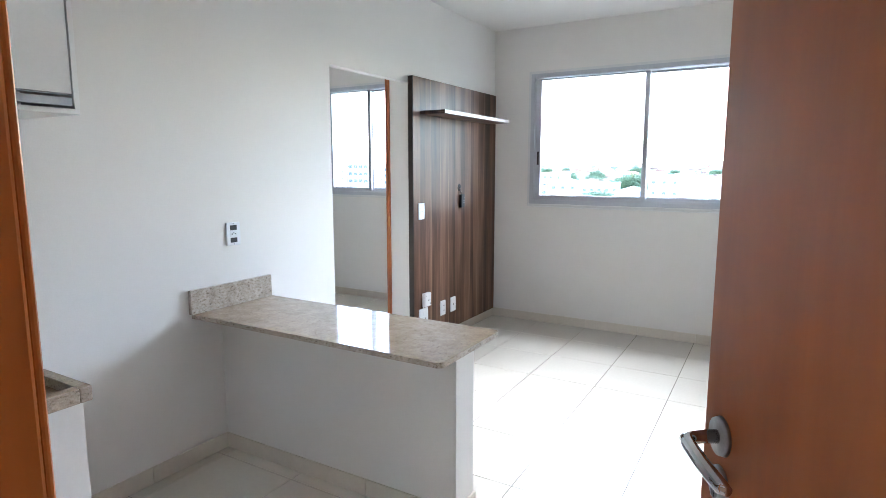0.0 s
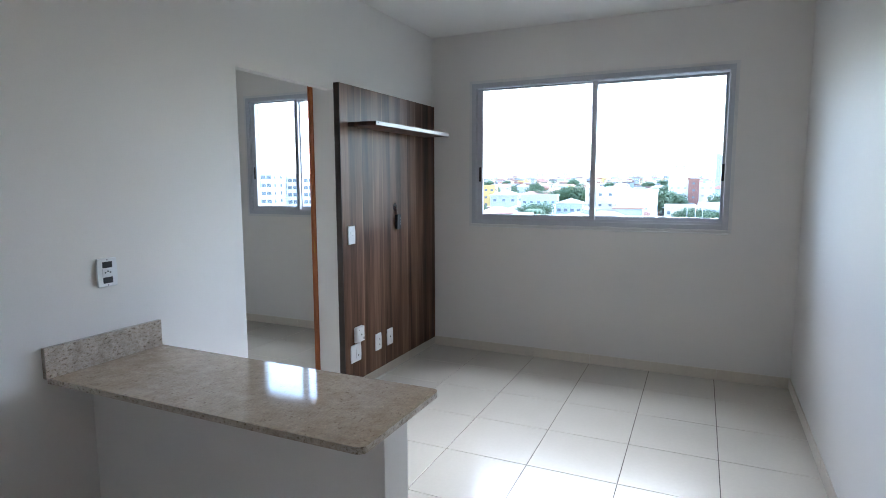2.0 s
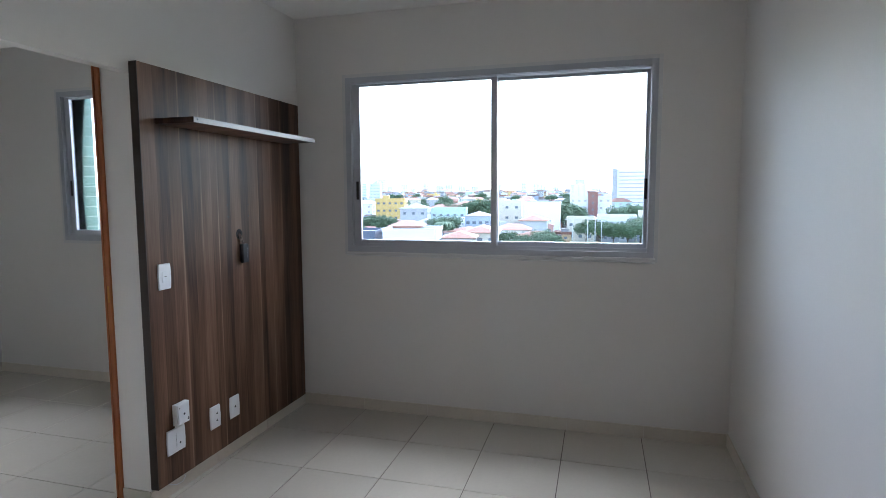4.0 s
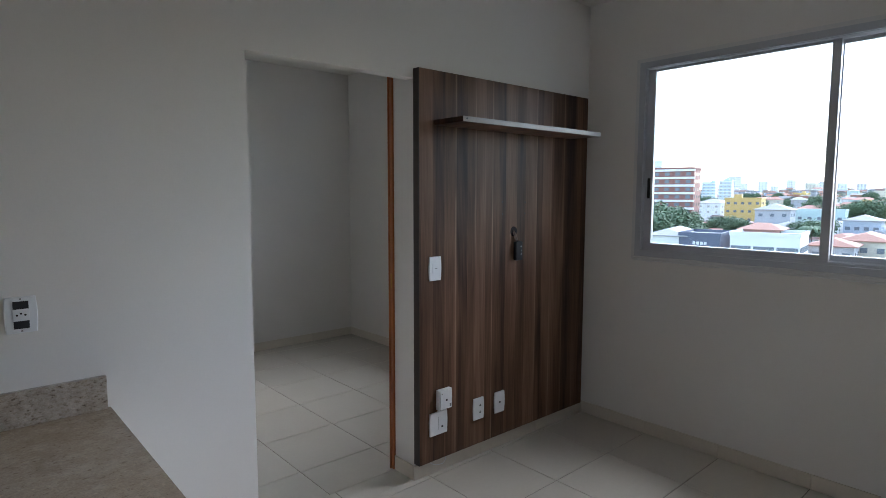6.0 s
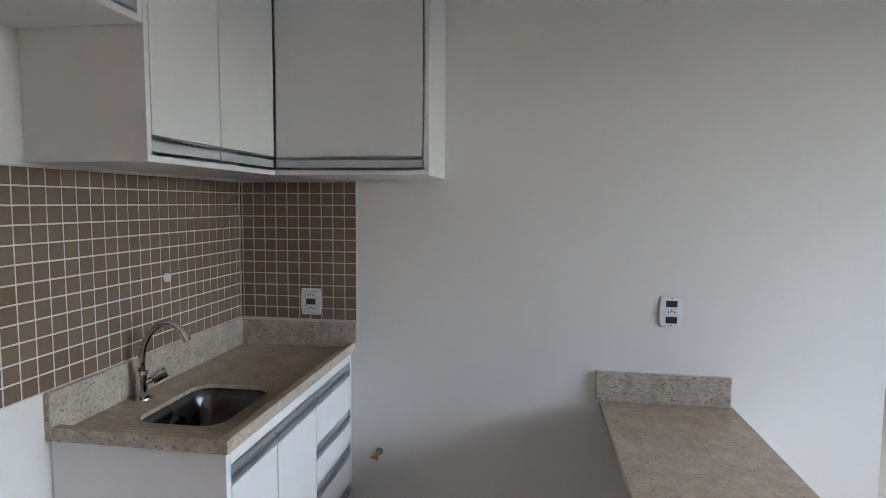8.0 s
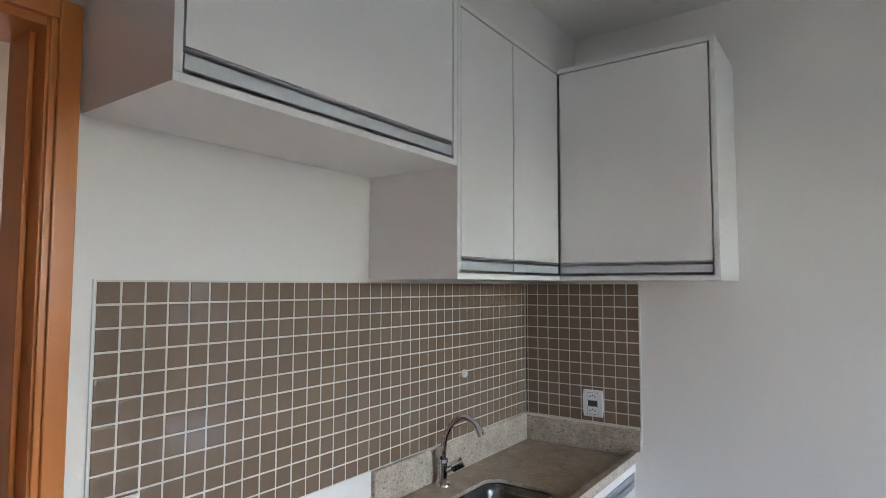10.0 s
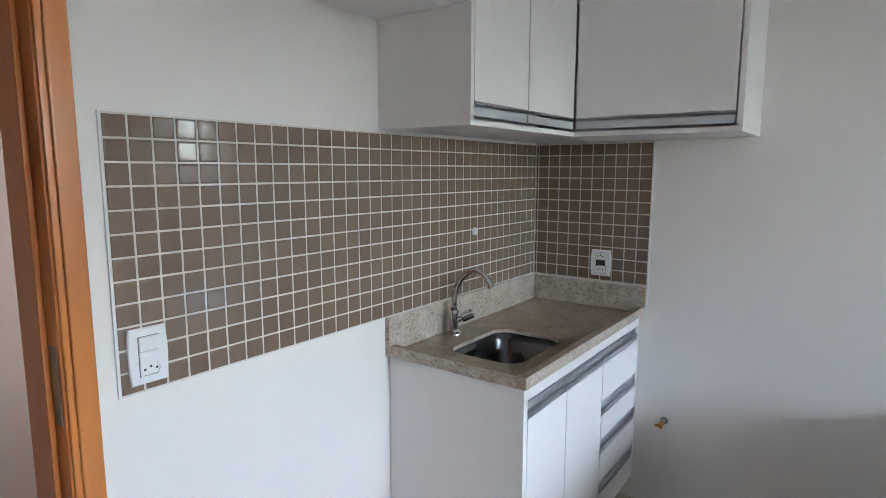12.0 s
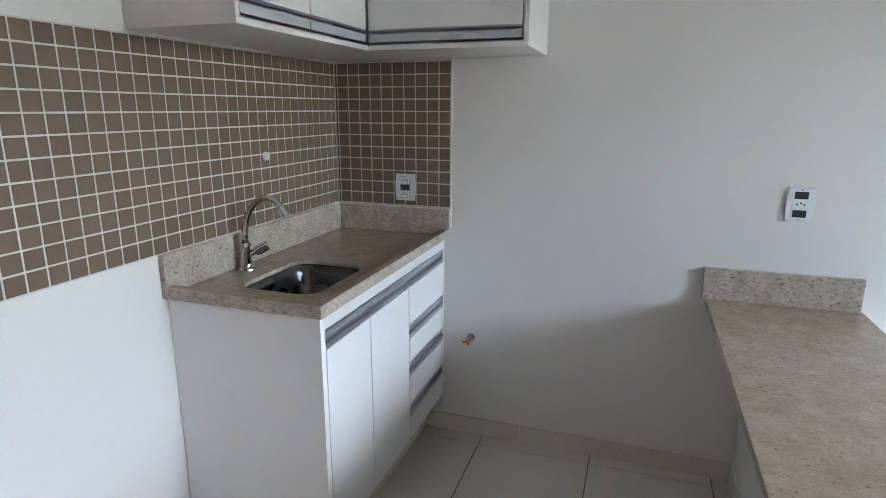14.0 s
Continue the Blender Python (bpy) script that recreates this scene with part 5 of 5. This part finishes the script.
# the packed hillside behind: houses past counting, joined by what they are made of
def mixed(name, colours, rough):
    m = bpy.data.materials.new(name)
    m.use_nodes = True
    n, l = m.node_tree.nodes, m.node_tree.links
    geo = n.new("ShaderNodeNewGeometry")
    r = ramp(n, [(k / len(colours), c) for k, c in enumerate(colours)])
    r.color_ramp.interpolation = "CONSTANT"
    l.new(geo.outputs["Random Per Island"], r.inputs["Fac"])
    grain = n.new("ShaderNodeTexNoise")
    grain.inputs["Scale"].default_value, grain.inputs["Detail"].default_value = 0.4, 4
    hsv = n.new("ShaderNodeHueSaturation")
    mr = n.new("ShaderNodeMapRange")
    mr.inputs["To Min"].default_value, mr.inputs["To Max"].default_value = 0.75, 1.2
    l.new(geo.outputs["Position"], grain.inputs["Vector"])
    l.new(grain.outputs["Fac"], mr.inputs["Value"])
    l.new(mr.outputs["Result"], hsv.inputs["Value"])
    l.new(r.outputs["Color"], hsv.inputs["Color"])
    l.new(hsv.outputs["Color"], n["Principled BSDF"].inputs["Base Color"])
    n["Principled BSDF"].inputs["Roughness"].default_value = rough
    return m


HILLWALL = mixed("hillside_walls", [(0.6, 0.58, 0.55), (0.45, 0.4, 0.33), (0.34, 0.33, 0.33), (0.5, 0.36, 0.2), (0.36, 0.2, 0.14), (0.55, 0.54, 0.52), (0.3, 0.33, 0.38)], 0.85)
HILLROOF = mixed("hillside_roofs", [(0.3, 0.14, 0.09), (0.2, 0.19, 0.18), (0.24, 0.12, 0.085), (0.28, 0.27, 0.26), (0.16, 0.1, 0.08)], 0.9)
rh = random.Random(23)
shells, lids, openings = ([], []), ([], []), ([], [])


def block(store, c, turn, lo, hi, tops=None):
    verts, faces = store
    n, (ca, sa) = len(verts), (math.cos(turn), math.sin(turn))
    for z in (lo[2], hi[2]):
        for x, y in ((lo[0], lo[1]), (hi[0], lo[1]), (hi[0], hi[1]), (lo[0], hi[1])):
            if tops is not None and z == hi[2]:
                y = (lo[1] + hi[1]) / 2 + (y - (lo[1] + hi[1]) / 2) * tops
            verts.append((c[0] + ca * x - sa * y, c[1] + sa * x + ca * y, c[2] + z))
    for f in ((0, 3, 2, 1), (4, 5, 6, 7), (0, 1, 5, 4), (1, 2, 6, 5), (2, 3, 7, 6), (3, 0, 4, 7)):
        faces.append(tuple(n + i for i in f))


for _ in range(900):
    az, d = rh.uniform(-34, 10), 340 + 960 * rh.random() ** 0.8
    x, y = spot(az, d)
    w, dp, h = rh.uniform(6, 14), rh.uniform(6, 11), rh.choice((3.2, 4.0, 6.0, 6.2, 7.0, 9.0))
    if not clear(x, y, w * 0.3):
        continue
    c, turn = (x, y, lie(x, y)), rh.uniform(-0.5, 0.5)
    block(shells, c, turn, (-w / 2, -dp / 2, -2), (w / 2, dp / 2, h))
    block(lids, c, turn, (-w / 2 - 0.4, -dp / 2 - 0.4, h), (w / 2 + 0.4, dp / 2 + 0.4, h + rh.choice((0.3, 1.4, 1.8, 2.2))), rh.choice((1.0, 0.12, 0.12)))
    for fl in range(max(1, round(h / 3))):
        for u in range(rh.choice((2, 3))):
            a = -w / 2 + w * (0.18 + 0.3 * u)
            block(openings, c, turn, (a, -dp / 2 - 0.08, fl * 3 + 1.0), (a + w * 0.17, -dp / 2 + 0.05, fl * 3 + 2.3))
for _ in range(420):
    az, d = rh.uniform(-33, 9), rh.uniform(150, 340)
    x, y = spot(az, d)
    if (d < 215 and -6 < az < 6) or not clear(x, y, 1.0):
        continue
    w, dp, h = rh.uniform(3, 7), rh.uniform(3, 6), rh.choice((2.4, 2.8, 3.2, 5.2))
    c, turn = (x, y, lie(x, y)), rh.uniform(-0.6, 0.6)
    block(shells, c, turn, (-w / 2, -dp / 2, -1), (w / 2, dp / 2, h))
    block(lids, c, turn, (-w / 2 - 0.3, -dp / 2 - 0.3, h), (w / 2 + 0.3, dp / 2 + 0.3, h + rh.choice((0.2, 0.8, 1.1))), rh.choice((1.0, 0.12, 0.12)))
    block(openings, c, turn, (-w * 0.2, -dp / 2 - 0.06, 1.0), (w * 0.15, -dp / 2 + 0.05, 2.0))
for bx, by, br in list(BUILT):
    d = math.hypot(bx - EYE.x, by - EYE.y)
    if not 140 < d < 340:
        continue
    for _ in range(4):
        a = rh.uniform(3.3, 6.1)
        x, y = bx + math.cos(a) * br * rh.uniform(0.8, 1.5), by + math.sin(a) * br * rh.uniform(0.8, 1.5)
        if math.hypot(x - EYE.x, y - EYE.y) < 215 and -6 < math.degrees(math.atan2(x - EYE.x, y - EYE.y)) < 6:
            continue
        w, dp, h = rh.uniform(2.5, 5.5), rh.uniform(2.5, 5), rh.choice((2.3, 2.7, 3.0, 4.6))
        c, turn = (x, y, lie(x, y)), rh.uniform(-0.4, 0.4)
        block(shells, c, turn, (-w / 2, -dp / 2, -1), (w / 2, dp / 2, h))
        block(lids, c, turn, (-w / 2 - 0.25, -dp / 2 - 0.25, h), (w / 2 + 0.25, dp / 2 + 0.25, h + rh.choice((0.2, 0.7, 1.0))), rh.choice((1.0, 0.12)))
        block(openings, c, turn, (-w * 0.2, -dp / 2 - 0.06, 1.0), (w * 0.15, -dp / 2 + 0.05, 1.9))
for nm, (vs, fs), mt in (("hillside_house_walls", shells, HILLWALL), ("hillside_house_roofs", lids, HILLROOF), ("hillside_house_windows", openings, WIN)):
    me = bpy.data.meshes.new(nm)
    me.from_pydata(vs, [], fs)
    me.materials.append(mt)
    tagged(new(nm, me), "packed small houses on the far hillside", "houses", kind="stuff")
bm = bmesh.new()
for _ in range(130):
    x, y = spot(rh.uniform(-34, 10), 360 + 940 * rh.random())
    r = rh.uniform(3, 6)
    for k in range(3):
        leaf_blob(bm, (x + rh.uniform(-r, r), y + rh.uniform(-2, 2), lie(x, y) + 3.5 + rh.uniform(0, 3)), r * rh.uniform(0.6, 0.9), 70, rh)
tagged(thing("hillside_trees", bm, LEAF), "green trees scattered over the far hillside", "trees", kind="stuff")

px, py = spot(-16.0, 178)
palm = empty("palm_tree", (px, py, GZ), "palm tree among the houses", "tree")
bm = bmesh.new()
sweep(bm, [(0, 0, 0), (0.2, 0, 4), (0.1, 0, 8)], [0.3, 0.22, 0.18], 8)
ob = new("trunk", finish(bm, "trunk", BARK, True))
ob.parent = palm
for k in range(13):
    a = k * 2 * math.pi / 13
    bm = bmesh.new()
    d = Vector((math.cos(a), math.sin(a), 0))
    s = Vector((-d.y, d.x, 0))
    rows = []
    for j in range(6):
        f = j / 5
        p = Vector((0.1, 0, 8)) + d * 3.6 * f + Vector((0, 0, 1.3 * math.sin(f * 2.6) - 1.0 * f * f))
        w = 0.75 * math.sin(math.pi * (0.15 + 0.8 * f))
        rows.append((bm.verts.new(p + s * w - Vector((0, 0, 0.3))), bm.verts.new(p), bm.verts.new(p - s * w - Vector((0, 0, 0.3)))))
    for u, v in zip(rows, rows[1:]):
        bm.faces.new((u[0], u[1], v[1], v[0]))
        bm.faces.new((u[1], u[2], v[2], v[1]))
    ob = new("frond", finish(bm, "frond", LEAF))
    ob.parent = palm

bm = bmesh.new()
gx, gy = spot(-1.5, 172)
bmesh.ops.create_grid(bm, x_segments=12, y_segments=8, size=0.5, matrix=Matrix.Translation((gx + 6, gy, GZ + 0.06)) @ Matrix.Diagonal((46, 52, 1, 1)))
setting("park_lawn", bm, GRASS, "green lawn of a small park")


def street_lamp(az, dist, heads):
    x, y = spot(az, dist)
    s = empty("street_lamp", (x, y, GZ), "tall pale street lamp in the park", "street lamp", "park lamps")
    bm = bmesh.new()
    sweep(bm, [(0, 0, 0), (0, 0, 5), (0, 0, 10)], [0.16, 0.12, 0.09], 8)
    ob = new("pole", finish(bm, "pole", POLE, True))
    ob.parent = s
    for k in range(heads):
        sgn = 1 - 2 * k
        bm = bmesh.new()
        sweep(bm, [(0, 0, 9.9), (sgn * 0.7, 0, 10.2), (sgn * 1.3, 0, 10.2)], 0.06, 6)
        add_box(bm, (min(sgn * 1.2, sgn * 2.3), -0.25, 10.1), (max(sgn * 1.2, sgn * 2.3), 0.25, 10.32), 0.05)
        ob = new("lamp_head", finish(bm, "lamp_head", POLE))
        ob.parent = s


for az, dist, heads in ((-3.3, 168, 2), (-1.9, 172, 1), (-1.2, 168, 1), (-0.6, 185, 1)):
    street_lamp(az, dist, heads)

# green tiled wing of the building, beside the bedroom window
wing = empty("building_wing", (-3.3, 5.5, GZ), "pale green tiled outer wing of the building", "facade", kind="structure")
part("core", boxes(((-4.2, YW + 0.15, GZ), (-2.95, 5.97, 6.0))), MGROUT, wing)
tile_side = finish(boxes(((0, 0.004, 0.004), (0.008, 0.196, 0.096))), "facade_tile", GREENTILE)
tile_end = finish(boxes(((0.004, 0, 0.004), (0.196, 0.008, 0.096))), "facade_tile", GREENTILE)
for r in range(24):
    for c in range(5):
        ob = new("facade_tile", tile_side)
        hang(ob, wing)
        ob.location = (-2.95, 4.96 + 0.2 * c, 0.4 + 0.1 * r)
setting("facade_below", boxes(((BX - 0.15, YW, GZ), (XR + 0.15, YW + 0.15, -0.2))), PAINT, "outer wall of the storeys below")


# ---- floor tiles ----
def shear(y):
    return 0.0135 * (3.5 - y)


PX, PY = 0.4605, 0.4695
XS = [0.501 + PX * k for k in range(-2, 5)] + [XR + 0.05]
YS = [0.687 + PY * k for k in range(-6, 10)]


def floor_tile(xa, xb, ya, yb, lo, hi, parent, sheared=True):
    """One tile, cut to the room's edges, with a small worn edge."""
    j = 0.0021
    x0, x1, y0, y1 = max(xa + j, lo[0]), min(xb - j, hi[0]), max(ya + j, lo[1]), min(yb - j, hi[1])
    if x1 - x0 < 0.012 or y1 - y0 < 0.012:
        return
    bm = bmesh.new()
    s = shear if sheared else (lambda y: 0.0)
    def cut(x, y):
        if x < lo[0] + 0.006 or x > hi[0] - 0.006:
            return x
        return min(max(x + s(y), lo[0]), hi[0])
    e = 0.0012
    bot = [bm.verts.new((cut(x, y), y, -0.0035)) for x, y in ((x0, y0), (x1, y0), (x1, y1), (x0, y1))]
    mid = [bm.verts.new((v.co.x, v.co.y, -e * 0.7)) for v in bot]
    top = [bm.verts.new((cut(x, y), y, 0)) for x, y in ((x0 + e, y0 + e), (x1 - e, y0 + e), (x1 - e, y1 - e), (x0 + e, y1 - e))]
    for a, b in ((bot, mid), (mid, top)):
        for i in range(4):
            bm.faces.new((a[i], a[(i + 1) % 4], b[(i + 1) % 4], b[i]))
    bm.faces.new(top)
    part("floor_tile", bm, TILE, parent)


for i in range(len(XS) - 1):
    for k in range(len(YS) - 1):
        floor_tile(XS[i], XS[i + 1], YS[k], YS[k + 1], (0.0, -1.75), (XR, YW), FLOOR)
for k in range(len(YS) - 1):
    if YS[k + 1] > D0 and YS[k] < D1:
        floor_tile(-WT, 0.0 + shear(3), YS[k], YS[k + 1], (-WT, D0), (0.0, D1), FLOOR, False)
for i in range(-7, 3):
    for k in range(len(YS) - 1):
        floor_tile(-1.392 + PX * i, -1.392 + PX * (i + 1), YS[k] - 0.03, YS[k + 1] - 0.03, (BX, BY), (-WT, YW), FLOORB, False)


# ---- mosaic tiles ----
MPX, MPZ = 0.0508, 0.0488


def mosaic_tile_mesh(w, h):
    """A glazed tile with a soft rounded rim, facing +y, its corner at the origin."""
    bm = bmesh.new()
    g = 0.0024
    rings = []
    for inset, y in ((g, 0.0), (g, 0.0028), (g + 0.0008, 0.0042), (g + 0.0022, 0.005), (g + 0.0045, 0.0053)):
        rings.append([bm.verts.new((x, y, z)) for x, z in ((inset, inset), (w - inset, inset), (w - inset, h - inset), (inset, h - inset))])
    for a, b in zip(rings, rings[1:]):
        for i in range(4):
            bm.faces.new((a[i], b[i], b[(i + 1) % 4], a[(i + 1) % 4]))
    bm.faces.new(rings[-1][::-1])
    bmesh.ops.recalc_face_normals(bm, faces=bm.faces)
    me = finish(bm, "mosaic_tile", MOSAIC)
    for p in me.polygons:
        p.use_smooth = p.area < 0.3 * w * h
    return me


MT = mosaic_tile_mesh(MPX, MPZ)
MZ0 = 1.612 - 12 * MPZ
mos = empty("mosaic_back", (0.93, 0, MZ0), "brown glazed mosaic tiles with pale grout behind the sink", "wall tiles", kind="structure")
part("grout", boxes(((0.008, 0.0004, MZ0 - 0.002), (1.868, 0.0034, 1.614))), MGROUT, mos, "pale grout")
side = empty("mosaic_side", (0, 0.26, MZ0), "brown glazed mosaic tiles beside the sink", "wall tiles", kind="structure")
part("grout", boxes(((0.0004, 0.0004, 1.0125), (0.0034, 0.528, 1.62))), MGROUT, side, "pale grout")
rm = random.Random(7)
far = bmesh.new()
for c in range(37):
    x1 = 1.866 - MPX * c
    x0 = max(x1 - MPX, 0.009)
    for r in range(12):
        if x1 - x0 < 0.012:
            continue
        z = MZ0 + r * MPZ
        tilt = Matrix.Translation((x0, 0.0009, z)) @ Matrix.Rotation(radians(rm.uniform(-0.8, 0.8)), 4, "X") @ Matrix.Rotation(radians(rm.uniform(-0.8, 0.8)), 4, "Z")
        if c < 25:
            ob = new("mosaic_tile", MT)
            hang(ob, mos)
            ob.matrix_basis = tilt
        else:
            w = x1 - x0
            tm = mosaic_tile_mesh(w, MPZ) if w < MPX - 1e-6 else MT
            n0 = len(far.verts)
            far.from_mesh(tm)
            far.verts.ensure_lookup_table()
            bmesh.ops.transform(far, matrix=tilt, verts=far.verts[n0:])
ob = part("mosaic_tiles_far", far, MOSAIC, mos)
ob["kind"] = "stuff"
for c in range(11):
    y1 = 0.526 - MPX * c
    w = min(MPX, y1 - 0.006)
    if w < 0.012:
        continue
    tm = MT if w > MPX - 1e-6 else mosaic_tile_mesh(w, MPZ)
    for r in range(12):
        z = MZ0 + r * MPZ
        if z + MPZ > 1.62:
            continue
        ob = new("mosaic_tile", tm)
        hang(ob, side)
        ob.matrix_basis = pose(0.0009, y1, z, rm.uniform(-0.4, 0.4), 0, -90 + rm.uniform(-0.4, 0.4))
part("edge_bead", boxes(((0.0, 0.5265, 0.936), (0.006, 0.5315, 1.6215))), CAULK, side, "white tile edge bead")
part("edge_bead", boxes(((1.8665, 0.0, MZ0 - 0.002), (1.871, 0.0055, 1.615))), CAULK, mos, "white tile edge bead")
